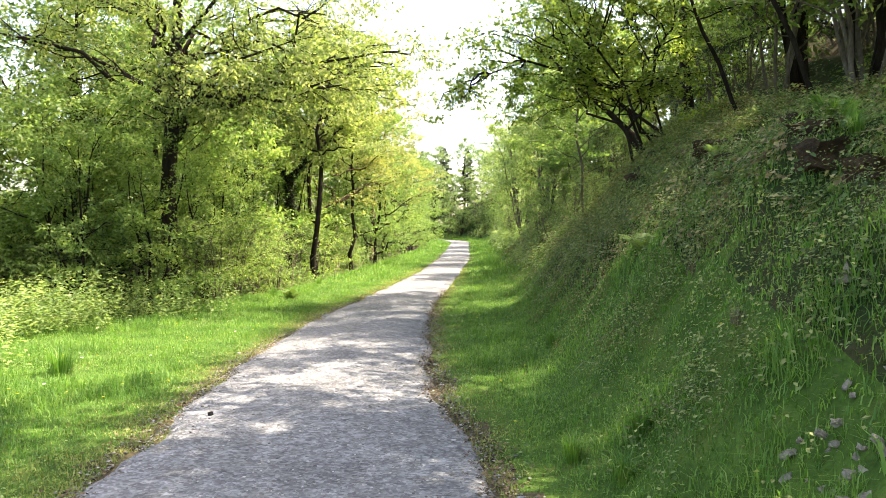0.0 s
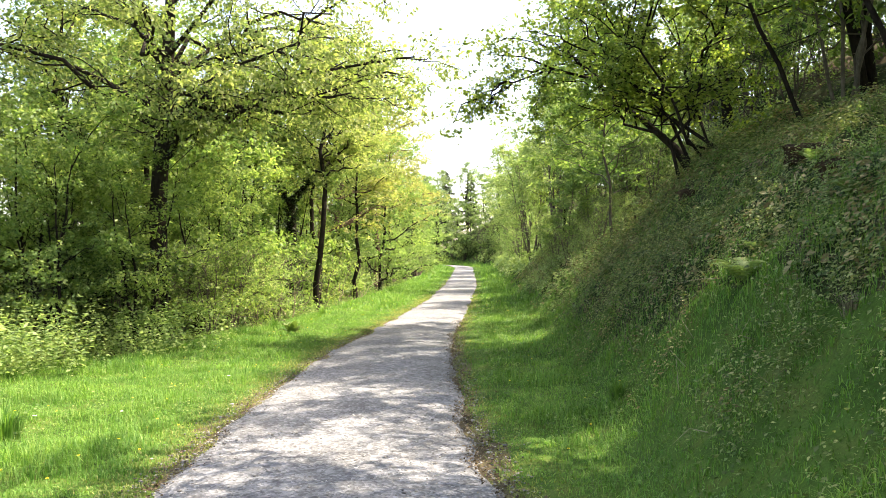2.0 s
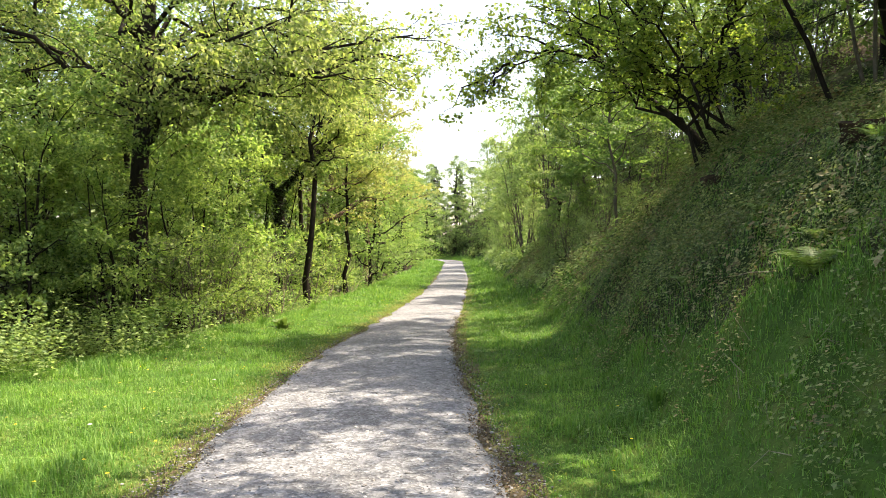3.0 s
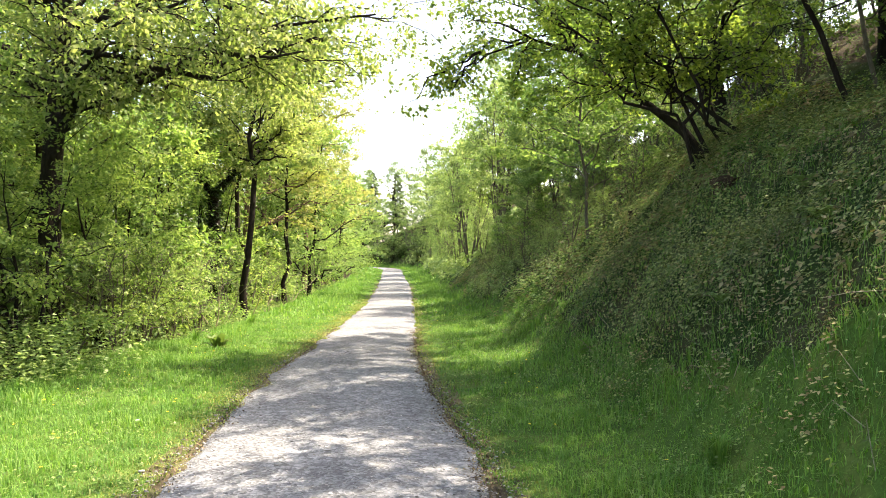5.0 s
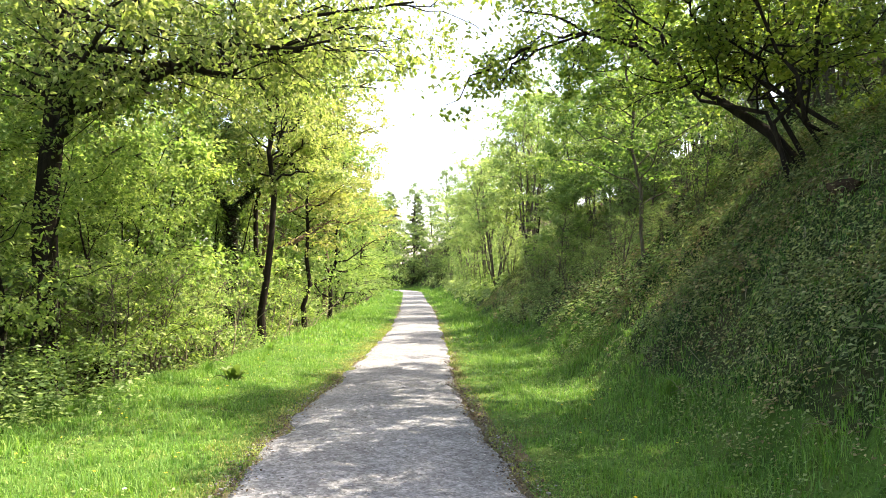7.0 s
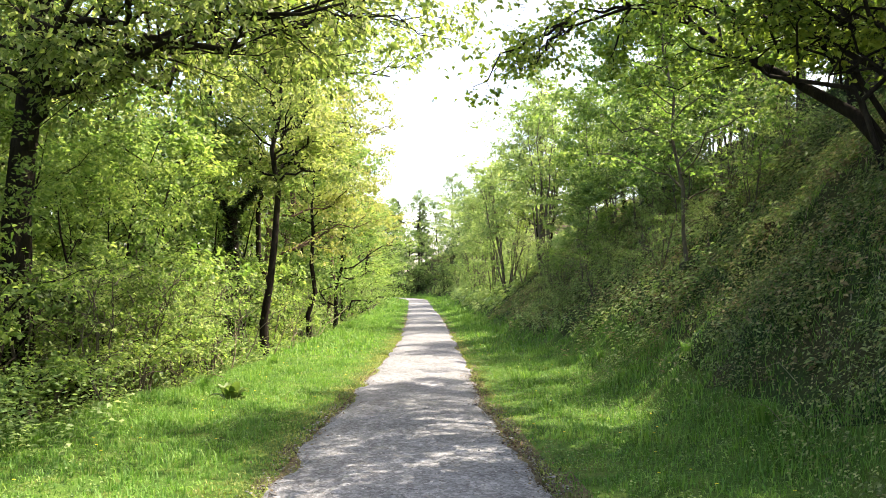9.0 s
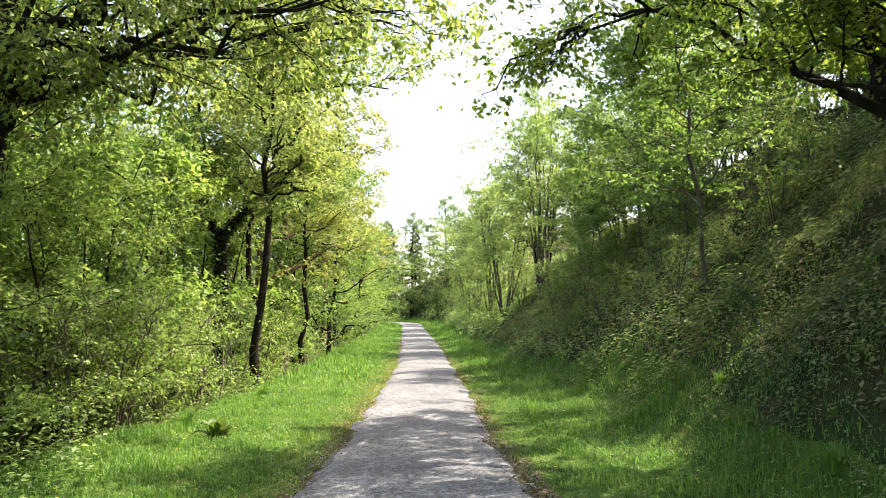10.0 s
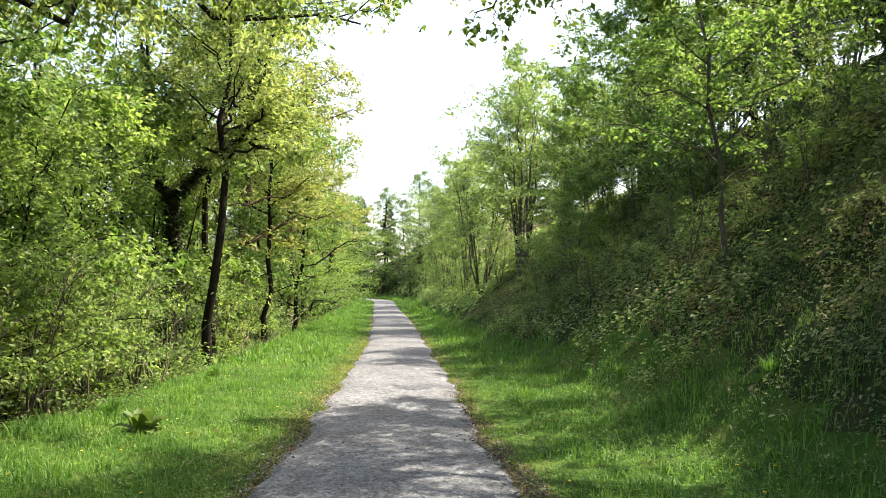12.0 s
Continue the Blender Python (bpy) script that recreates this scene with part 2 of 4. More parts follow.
def unit(v):
    return v / np.maximum(np.linalg.norm(v, axis=-1, keepdims=True), 1e-9)


class Tubes:
    """Collects round, tapering stems into one mesh."""
    def __init__(self):
        self.v, self.f, self.n = [], [], 0

    def add(self, pts, radii, sides=6):
        pts, radii = np.asarray(pts, float), np.asarray(radii, float)
        tan = unit(np.gradient(pts, axis=0))
        ref = np.array([0.31, 0.92, 0.22]) if abs(tan[0, 2]) > 0.6 else np.array([0.1, 0.2, 0.97])
        a = unit(np.cross(tan, ref))
        b = np.cross(tan, a)
        ang = np.arange(sides) * 2 * np.pi / sides
        ring = pts[:, None] + radii[:, None, None] * (np.cos(ang)[None, :, None] * a[:, None] + np.sin(ang)[None, :, None] * b[:, None])
        m = len(pts)
        i = np.arange(m - 1)[:, None] * sides
        j = np.arange(sides)[None]
        j2 = (j + 1) % sides
        quads = np.stack([i + j, i + j2, i + sides + j2, i + sides + j], -1).reshape(-1, 4) + self.n
        self.v.append(ring.reshape(-1, 3))
        self.f.append(quads)
        self.n += m * sides

    def mesh(self, name, material):
        return mesh_of(name, np.concatenate(self.v), np.concatenate(self.f), [material], smooth=True)


def bowed(p0, p1, sag, r, n=6, wild=0.05):
    """A crooked line from p0 to p1 that sags or lifts in the middle."""
    p0, p1 = np.asarray(p0, float), np.asarray(p1, float)
    t = np.linspace(0, 1, n)[:, None]
    length = np.linalg.norm(p1 - p0)
    pts = p0 + (p1 - p0) * t
    pts[:, 2] += sag * length * 4 * (t * (1 - t))[:, 0]
    pts[1:-1] += r.normal(0, wild * length, (n - 2, 3))
    return pts


def leaves(pos, size, r, axis=None, droop=0.35, tilt=0.75, slim=0.5, fold=0.25, face=(0, 0, 1.0)):
    """Folded leaf blades, two faces each, at pos, their upper sides turned roughly towards face."""
    n = len(pos)
    size = np.asarray(size)[:, None] * np.ones((n, 1))
    if axis is None:
        a = r.uniform(0, 2 * np.pi, n)
        axis = np.stack([np.cos(a), np.sin(a), -droop + r.normal(0, 0.4, n)], 1)
    axis = unit(axis)
    up = unit(np.asarray(face, float) + r.normal(0, tilt, (n, 3)))
    side = unit(np.cross(axis, up))
    nor = np.cross(side, axis)
    w = size * slim * 0.5
    mid = pos + axis * size * 0.45 + nor * w * fold
    v = np.stack([pos, mid - side * w, pos + axis * size - nor * size * 0.08, mid + side * w], 1).reshape(-1, 3)
    b = np.arange(n)[:, None] * 4
    f = np.concatenate([b + np.array([[0, 2, 1]]), b + np.array([[0, 3, 2]])], 1).reshape(-1, 3)
    return v, f


def grow_limb(tubes, tips, p0, p1, r0, r, sag=0.1, subs=7, twigs=4, reach=0.42, sides=6, start=0.25, twig_tubes=True):
    """A limb with side branches and twigs; the twigs are noted in tips."""
    pts = bowed(p0, p1, sag, r, 8, 0.035)
    tubes.add(pts, np.linspace(r0, r0 * 0.22, 8), sides)
    length = np.linalg.norm(np.asarray(p1) - np.asarray(p0))
    way = unit(pts[-1] - pts[0])
    for s in range(subs + 1):
        u = start + (1 - start) * (s + r.uniform(0, 0.8)) / (subs + 1)
        u = min(u, 0.99)
        q = np.array([np.interp(u, np.linspace(0, 1, 8), pts[:, k]) for k in range(3)])
        out = unit(way * r.uniform(0.3, 0.9) + r.normal(0, 0.62, 3) * np.array([1, 1, 0.45]))
        ln = length * reach * r.uniform(0.6, 1.15) * (1.15 - 0.45 * u)
        sp = bowed(q, q + out * ln, r.uniform(-0.05, 0.1), r, 5, 0.05)
        tubes.add(sp, np.linspace(r0 * 0.36 * (1.1 - 0.6 * u), r0 * 0.08, 5), 4)
        for k in range(twigs):
            w = r.uniform(0.2, 1)
            t0 = np.array([np.interp(w, np.linspace(0, 1, 5), sp[:, m]) for m in range(3)])
            tw = unit(out * 0.6 + r.normal(0, 0.7, 3) * np.array([1, 1, 0.38])) * ln * r.uniform(0.3, 0.6)
            t1 = t0 + tw + np.array([0, 0, -0.04])
            if twig_tubes:
                tubes.add(np.stack([t0, (t0 + t1) / 2 + r.normal(0, 0.02, 3), t1]), np.array([1, 0.7, 0.4]) * max(0.004, r0 * 0.07), 3)
            tips.append((t0, t1))


def leafed(tips, per, size, r, spread=0.12, **kw):
    """Leaves along all the twigs in tips."""
    a = np.repeat(np.array([t[0] for t in tips]), per, 0)
    b = np.repeat(np.array([t[1] for t in tips]), per, 0)
    n = len(a)
    buds = max(2, per // 5)
    node = np.repeat(np.arange(len(tips)) * buds, per) + r.integers(0, buds, n)
    stray = r.normal(0, spread * 0.8, (len(tips) * buds, 3)) * np.array([1, 1, 0.4])
    u = (r.beta(1.6, 1.0, len(tips) * buds)[node] + r.normal(0, 0.04, n))[:, None]
    pos = a + (b - a) * u * 1.1 + stray[node] + r.normal(0, spread * 0.22, (n, 3))
    out = unit(b - a) * 0.4 + r.normal(0, 0.7, (n, 3)) * np.array([1, 1, 0.4])
    out[:, 2] -= kw.pop("droop", 0.35)
    sz = size * r.uniform(0.6, 1.25, n)
    core = pos[:, :2].mean(0)
    away = np.concatenate([pos[:, :2] - core, np.zeros((n, 1))], 1)
    face = unit(away) * np.clip(np.linalg.norm(away, axis=1, keepdims=True), 0, 1) * 0.75 + np.array([0, 0, 0.85])
    return leaves(pos, sz, r, axis=out, face=face, **kw)


def tree(name, label, height, radius, crown_from, trunk_r, leaf, per, size, bark, seed, limbs=13, lean=(0, 0), subs=7, twigs=5,
         rise=0.35, spread=0.14, category="tree", stems=1, droop=0.35, taper=0.75):
    """A broadleaved tree or shrub that stands on its origin."""
    r = np.random.default_rng(seed)
    root = new(name)
    tagged(root, label, category, name.replace("_", " ") + "s beside the path")
    tubes, tips = Tubes(), []
    for s in range(stems):
        a0 = r.uniform(0, 6.28)
        off = np.array([np.cos(a0), np.sin(a0), 0]) * (0 if stems == 1 else trunk_r * 1.6)
        flare = np.array([np.cos(a0), np.sin(a0)]) * (0 if stems == 1 else height * r.uniform(0.12, 0.3))
        top = np.array([lean[0] + flare[0], lean[1] + flare[1], height * r.uniform(0.82, 1.0)])
        pts = bowed(off - np.array([0, 0, 0.25]), top, 0.0, r, 9, 0.009)
        rad = trunk_r * np.array([1.35, 1.0, 0.93, 0.85, 0.75, 0.62, 0.45, 0.28, 0.1])
        tubes.add(pts, rad, 9)
        count = max(4, limbs // stems)
        for i in range(count):
            u = crown_from + (0.97 - crown_from) * (i + r.uniform(0, 0.9)) / count
            q = np.array([np.interp(u, np.linspace(0, 1, 9), pts[:, k]) for k in range(3)])
            az = i * 2.4 + r.normal(0, 0.4) + s
            rel = (u - crown_from) / (1 - crown_from)
            ln = radius * (1.0 - taper * rel ** 1.6) * r.uniform(0.75, 1.1)
            end = q + np.array([np.cos(az), np.sin(az), 0]) * ln + np.array([0, 0, ln * (rise + 0.7 * rel) * r.uniform(0.5, 1.3)])
            rb = float(np.interp(u, np.linspace(0, 1, 9), rad)) * 0.5
            grow_limb(tubes, tips, q, end, max(rb, 0.012), r, 0.06, subs, twigs, 0.42, 6, 0.2, size < 0.1)
    part("trunk", tubes.mesh(name + "_trunk", bark), root)
    v, f = leafed(tips, per, size, r, spread, droop=droop)
    part("crown", mesh_of(name + "_crown", v, f, [leaf]), root)
    return root


def on_ground(x, y, turn=0, s=1.0, sink=0.0, lean=0.0):
    return pose(x, y, float(ground_height(x, y)) - sink, 0, lean, turn) @ Matrix.Scale(s, 4)


def settle(ob, x, y, turn=0, s=1.0, sink=0.0):
    ob.matrix_basis = on_ground(x, y, turn, s, sink)
    return ob


# ---- ground ----
def spaced(parts):
    return np.unique(np.concatenate([np.arange(a, b, st) for a, b, st in parts]).round(3))


gx = spaced([(-320, -60, 20), (-60, -20, 2.5), (-20, -9, 0.6), (-9, 6, 0.15), (6, 14, 0.5), (14, 60, 2.5), (60, 330, 20)])
gy = spaced([(-60, -6, 3), (-6, 30, 0.2), (30, 60, 0.5), (60, 130, 1.5), (130, 200, 6), (200, 620, 30)])
GX, GY = np.meshgrid(gx, gy)
GZ = ground_height(GX, GY)
nx, ny = len(gx), len(gy)
ii = (np.arange(ny - 1)[:, None] * nx + np.arange(nx - 1)[None]).ravel()
quads = np.stack([ii, ii + 1, ii + nx + 1, ii + nx], 1)
cx, cy = (GX[:-1, :-1] + 0.07).ravel(), (GY[:-1, :-1] + 0.1).ravel()
slot = np.zeros(len(quads), int)
away = np.maximum(path_left(cy) - cx, cx - path_right(cy))
slot[(away < 0.1 + 0.3 * value_noise(cx * 2, cy * 1.5, 66)) & (cy < 60)] = 3
slot[cx < wood_edge(cy) - 0.3 + 0.9 * value_noise(cx * 0.7, cy * 0.7, 69)] = 1
slot[cx > bank_toe(cy) + 0.6 * grass_reach(cy)] = 2
slot[(cx > bank_toe(cy) + 6.5) & (cy > 18)] = 1
ground = new("ground", mesh_of("ground", np.stack([GX, GY, GZ], -1).reshape(-1, 3), quads, [M_TURF, M_LITTER, M_BANK, M_WORN], slot, smooth=True))
tagged(ground, "grassy verges, earth bank and woodland floor", "ground", kind="structure")

py = spaced([(-6, 26, 0.12), (26, 60, 0.4), (60, 118, 1.0)])
lo = path_left(py) + 0.2 * value_noise(py * 1.3, 0 * py, 31) + 0.09 * value_noise(py * 4.1, 0 * py, 32) + 0.035 * value_noise(py * 11, 0 * py, 35)
hi = path_right(py) + 0.2 * value_noise(py * 1.3, 0 * py, 33) + 0.09 * value_noise(py * 4.1, 0 * py, 34) + 0.035 * value_noise(py * 11, 0 * py, 36)
cols = 19
w = np.linspace(0, 1, cols)[None]
PX = lo[:, None] + (hi - lo)[:, None] * w
PY = np.repeat(py[:, None], cols, 1)
PZ = path_height(py)[:, None] + 0.012 + 0.035 * (1 - (2 * w - 1) ** 2) + 0.02 * value_noise(PX * 2.2, PY * 1.1, 40) + 0.012 * value_noise(PX * 9, PY * 9, 41)
PZ = PZ - 0.05 * (np.abs(2 * w - 1) > 0.99)
ii = (np.arange(len(py) - 1)[:, None] * cols + np.arange(cols - 1)[None]).ravel()
path = new("path", mesh_of("path", np.stack([PX, PY, PZ], -1).reshape(-1, 3), np.stack([ii, ii + 1, ii + cols + 1, ii + cols], 1), [M_GRAVEL], smooth=True))
tagged(path, "grey compacted gravel footpath between grass verges", "path", kind="structure")


# ---- trees on the left ----
rr = np.random.default_rng(11)


def cherry_over_path():
    """The big tree at the wood's edge whose low limbs reach out over the verge."""
    r = np.random.default_rng(5)
    root = tagged(new("cherry_tree"), "large cherry tree, dark trunk, yellow-green leaves over verge", "tree")
    tubes, tips = Tubes(), []
    pts = np.array([(0, 0, -0.4), (0.02, 0, 0.3), (0.05, 0.05, 1.5), (0.0, 0.0, 3), (0.05, 0.1, 4.5), (0.2, 0.1, 6.5), (0.2, 0.3, 8.5), (0.4, 0.2, 11), (0.3, 0.3, 13)], float)
    tubes.add(pts, [0.33, 0.24, 0.2, 0.19, 0.17, 0.14, 0.1, 0.06, 0.02], 12)
    ends = [(4.9, -1.9, 5.6, 4.4), (5.2, 0.4, 6.2, 4.8), (3.6, -4.2, 5.9, 4.9), (1.2, -5.2, 6.6, 5.2), (-3.2, -4.2, 6.8, 5.0), (-5, 0, 7, 5.4),
            (4.4, 3.6, 7.0, 5.3), (5.0, -0.8, 7.6, 6.2), (3.4, -3.4, 8.0, 6.4), (-2, -4.5, 8.4, 6.6), (2.2, 4.6, 8.2, 6.2), (-3.5, 3, 8.6, 6.8), (3.9, 1.2, 9.4, 7.8),
            (1.8, -3.2, 9.8, 8.0), (-2.4, -2.2, 10.4, 8.4), (2.6, -0.6, 11.2, 9.2), (-1, 2.5, 11.6, 9.4), (0.8, -1.5, 12.6, 10.4), (2.5, -5.6, 5.2, 4.3), (5.8, -1.2, 6.2, 4.9), (4.7, -2.8, 5.2, 4.6), (5.3, 2.0, 6.6, 5.0), (4.4, -3.4, 6.6, 5.3),
            (5.0, 4.6, 6.4, 5.0), (3.0, 5.8, 7.0, 5.2), (0.6, 5.6, 6.8, 5.0), (-2.6, 5.0, 7.0, 5.2), (4.2, 5.4, 8.4, 6.6)]
    for x, y, z, z0 in ends:
        y = y if y > -2.2 else -2.2 + 0.45 * (y + 2.2)
        q = np.array([np.interp(z0, pts[:, 2], pts[:, k]) for k in range(3)])
        grow_limb(tubes, tips, q, (x, y, z), 0.07 - 0.004 * (z0 - 4), r, 0.05, 10, 7, 0.34, 7, 0.15)
    part("trunk", tubes.mesh("cherry_trunk", M_BARK), root)
    v, f = leafed(tips, 25, 0.1, r, 0.2, droop=0.55, slim=0.55)
    part("crown", mesh_of("cherry_crown", v, f, [L_CHERRY]), root)
    return root


settle(cherry_over_path(), -7.1, 17.8, 0, 0.96)


def ivy_tree():
    """A forked tree whose trunk is wrapped in ivy."""
    r = np.random.default_rng(8)
    root = tagged(new("ivy_clad_tree"), "forked tree with dark ivy-clad trunk and sparse leaves", "tree", "ivy-clad trees in the wood")
    tubes, tips, wrap = Tubes(), [], []
    stems = [[(0, 0, -0.4), (0.05, 0, 1.5), (0.1, 0, 3.2), (0.0, 0, 4.6)],
             [(0.0, 0, 4.5), (-0.5, 0.1, 5.2), (-0.5, 0, 6.2), (-0.9, 0.2, 8.5)], [(0.05, 0, 4.5), (0.7, -0.1, 5.2), (1.5, -0.2, 5.9), (2.1, 0, 8.2)]]
    for s, (r0, r1) in zip(stems, ((0.21, 0.16), (0.1, 0.04), (0.11, 0.04))):
        t = np.linspace(0, 1, 10)
        p = np.stack([np.interp(t, np.linspace(0, 1, 4), np.array(s, float)[:, k]) for k in range(3)], 1)
        tubes.add(p, np.linspace(r0, r1, 10), 9)
        n = 2400 if r0 > 0.2 else 1300
        u = r.uniform(0, 9, n)
        q = np.stack([np.interp(u, np.arange(10), p[:, k]) for k in range(3)], 1)
        wrap.append(q + unit(r.normal(0, 1, (n, 3))) * (r.uniform(0.8, 1.5, n) * np.interp(u, np.arange(10), np.linspace(r0, r1, 10)) + 0.05)[:, None])
    for x, y, z, k in [(2.6, -1.5, 6.6, 2), (3.4, 0.5, 7.2, 2), (1.8, 1.5, 8.6, 2), (-2.4, -1.4, 6.8, 1), (-2.6, 1, 8, 1), (0, -2.2, 8.8, 1), (3, -1, 9.4, 2), (-1, 0, 10.5, 1), (1.2, -0.5, 10.6, 2),
                       (3.3, -1.2, 5.4, 2), (-2.3, -0.7, 5.3, 1), (1.6, -2.0, 5.0, 2), (0.6, -1.9, 5.6, 2), (-1.0, -2.0, 5.8, 1), (0.4, -1.8, 6.8, 1)]:
        q = np.array(stems[k][2], float)
        grow_limb(tubes, tips, q, (x, y, z), 0.06, r, 0.05, 8, 6, 0.4, 5, 0.2)
    part("trunk", tubes.mesh("ivy_tree_trunk", M_BARK), root)
    q = np.concatenate(wrap)
    v, f = leaves(q, r.uniform(0.05, 0.1, len(q)), r, tilt=1.2, slim=0.9)
    part("ivy", mesh_of("ivy_wrap", v, f, [L_IVY]), root, "dark glossy ivy leaves round the trunk")
    v, f = leafed(tips, 20, 0.11, r, 0.18, droop=0.4)
    part("crown", mesh_of("ivy_tree_crown", v, f, [L_CHERRY]), root)
    return root


ivy = settle(ivy_tree(), -7.0, 29.3)
copy_thing(ivy, on_ground(-12.5, 23.5, 140, 1.1))
copy_thing(ivy, on_ground(-14.5, 16.5, 60, 1.0))
copy_thing(ivy, on_ground(-11.8, 31.0, 250, 1.15))

gold = tree("field_maple", "slender tree with golden-green young leaves", 10.5, 3.6, 0.34, 0.12, L_GOLD, 22, 0.125, M_BARK_RED, 21, 17, spread=0.2)
settle(gold, -6.95, 34.8, 0, 1.1)
copy_thing(gold, on_ground(-6.0, 46.5, 130, 1.1))
copy_thing(gold, on_ground(-7.0, 39.5, 60, 1.15))
copy_thing(gold, on_ground(-5.9, 58, 200, 0.95))
green = tree("woodland_tree", "tall woodland tree with mid-green leaves", 12.0, 3.4, 0.12, 0.16, L_GREEN, 17, 0.14, M_BARK, 22, 18, spread=0.26)
settle(green, -10.6, 20.5)
fresh = tree("young_hornbeam", "young woodland tree with fresh green leaves", 8.5, 3.0, 0.1, 0.09, L_FRESH, 15, 0.135, M_BARK, 23, 17, spread=0.22, lean=(0.7, -0.3))
settle(fresh, -5.45, 43.3)
for x, y, turn, s, kind in [(-13, 27, 40, 1.1, 1), (-9.8, 26, 100, 0.85, 1), (-17, 20, 200, 1.15, 1), (-15, 34, 300, 1.1, 1), (-10.5, 37, 150, 1.0, 1),
                            (-20, 28, 20, 1.2, 1), (-12.5, 14.5, 77, 0.95, 1), (-18.5, 12.5, 10, 1.1, 1), (-11, 46, 220, 1.1, 1), (-23, 19, 120, 1.2, 1),
                            (-9.2, 16.6, 15, 0.62, 2), (-8.8, 21.2, 140, 1.2, 2),  (-9.0, 23.5, 80, 0.8, 2), (-8.3, 32, 200, 0.85, 2), (-5.8, 51, 320, 0.9, 2), (-5.6, 64, 45, 1.0, 2),
                            (-9.0, 52, 160, 1.2, 2), (-5.9, 72, 10, 1.0, 2), (-8.5, 62, 90, 1.2, 1), (-6.2, 80, 260, 1.0, 1), (-10, 72, 300, 1.2, 1),
                            (-8, 88, 190, 1.1, 1), (-7, 97, 40, 1.0, 2), (-16, 44, 250, 1.2, 1), (-16, 56, 30, 1.2, 1), (-27, 36, 350, 1.3, 1), (-13, 84, 0, 1.3, 1),
                            (-26, 26, 75, 1.3, 1), (-15.5, 10, 290, 0.9, 2), (-24, 11, 90, 1.2, 1), (-8.6, 27.6, 33, 0.95, 2), (-7.9, 36.8, 210, 1.0, 2), (-6.8, 41.5, 120, 0.95, 2), (-6.9, 49.5, 90, 1.1, 2),
                            (-5.0, 106, 0, 1.0, 1), (-9.5, 103, 50, 1.1, 1), (-1.0, 116, 100, 1.0, 1), (3.5, 112, 200, 0.95, 1), (-13, 110, 10, 1.2, 1), (-5.5, 118, 140, 1.2, 1), (-2.6, 110, 60, 0.8, 2), (1.6, 110, 170, 0.95, 2), (6.5, 98, 250, 0.9, 2), (-7.5, 112, 20, 1.0, 2)]:
    copy_thing((None, green, fresh)[kind], on_ground(x, y, turn, s))

hazel = tree("hazel_shrub", "shrub with thin stems and light green leaves", 3.4, 1.5, 0.25, 0.026, L_FRESH, 5, 0.105, M_BARK_PALE, 31, 20, stems=5, subs=5, twigs=4, category="shrub", taper=0.5)
thorn = tree("hawthorn_shrub", "thin-stemmed shrub with small pale green leaves", 3.2, 1.5, 0.28, 0.022, L_PALE, 10, 0.085, M_BARK_PALE, 32, 20, stems=5, subs=4, twigs=4, category="shrub", taper=0.5)
# Elder leaves carry the wood's inner shade in their colour.
elder = tree("elder_shrub", "spreading shrub, green leaves darkened like the wood's shade", 2.6, 1.5, 0.08, 0.03, L_DARK, 7, 0.14, M_BARK, 33, 18, stems=6, subs=5, twigs=4, category="shrub", taper=0.4)
settle(hazel, -7.4, 22.0)
settle(thorn, -7.0, 24.4, 0, 0.85)
settle(elder, -8.3, 17.6)
KINDS = (hazel, thorn, elder)
pole = tree("wild_cherry", "slim dark-stemmed tree, thin yellow-green crown above the verge", 9.5, 2.3, 0.5, 0.1, L_CHERRY, 16, 0.11, M_BARK, 37, 16, lean=(0.3, 0.3), spread=0.18)
settle(pole, -5.6, 27.3)
for x, y, turn, s in [(-6.3, 31.2, 120, 1.0), (-5.6, 36.0, 40, 0.9)]:
    copy_thing(pole, on_ground(x, y, turn, s))
coppice = tree("hazel_tree", "tall hazel with layered sprays of bright green leaves", 5.8, 2.3, 0.1, 0.05, L_HAZEL, 16, 0.1, M_BARK, 36, 24, stems=3, subs=6, twigs=5, spread=0.18, taper=0.45, rise=0.2)
settle(coppice, -8.9, 16.2)
for x, y, s in [(-7.0, 16.7, 0.66), (-8.0, 15.7, 0.7), (-6.7, 19.4, 0.66), (-10.6, 14.6, 1.05), (-9.3, 19.6, 1.1), (-7.9, 22.4, 0.95), (-9.8, 23.4, 1.2), (-8.3, 25.8, 1.1), (-8.0, 30.6, 1.1), (-7.2, 33.0, 0.9), (-12.6, 17.6, 1.2),
                (-14.5, 12.5, 1.2), (-12.0, 21.8, 1.3), (-10.9, 28.2, 1.3), (-7.4, 38.0, 1.0), (-13.6, 9.0, 1.1)]:
    copy_thing(coppice, on_ground(x, y, 83 * y, s))
sapling = tree("bare_sapling", "clump of thin pale stems with few leaves", 2.7, 0.9, 0.3, 0.018, L_FRESH, 4, 0.075, M_BARK_PALE, 34, 16, stems=6, subs=3, twigs=2, category="shrub", taper=0.5)
settle(sapling, -6.5, 20.4)
for x, y, s in [(-6.9, 22.6, 1.0), (-6.2, 18.6, 0.8), (-7.3, 21.3, 1.1), (-6.4, 26.3, 1.0), (-6.1, 24.0, 0.8), (-6.7, 17.8, 0.9), (-7.3, 16.6, 0.8), (-6.2, 28.2, 0.9), (-6.3, 31.6, 0.9), (-6.0, 37.6, 0.9)]:
    copy_thing(sapling, on_ground(x, y, 70 * y, s))
for x, y, s in [(-6.9, 19.8, 0.8), (-8.2, 22.9, 1.0)]:
    copy_thing(thorn, on_ground(x, y, 70 * y, s))
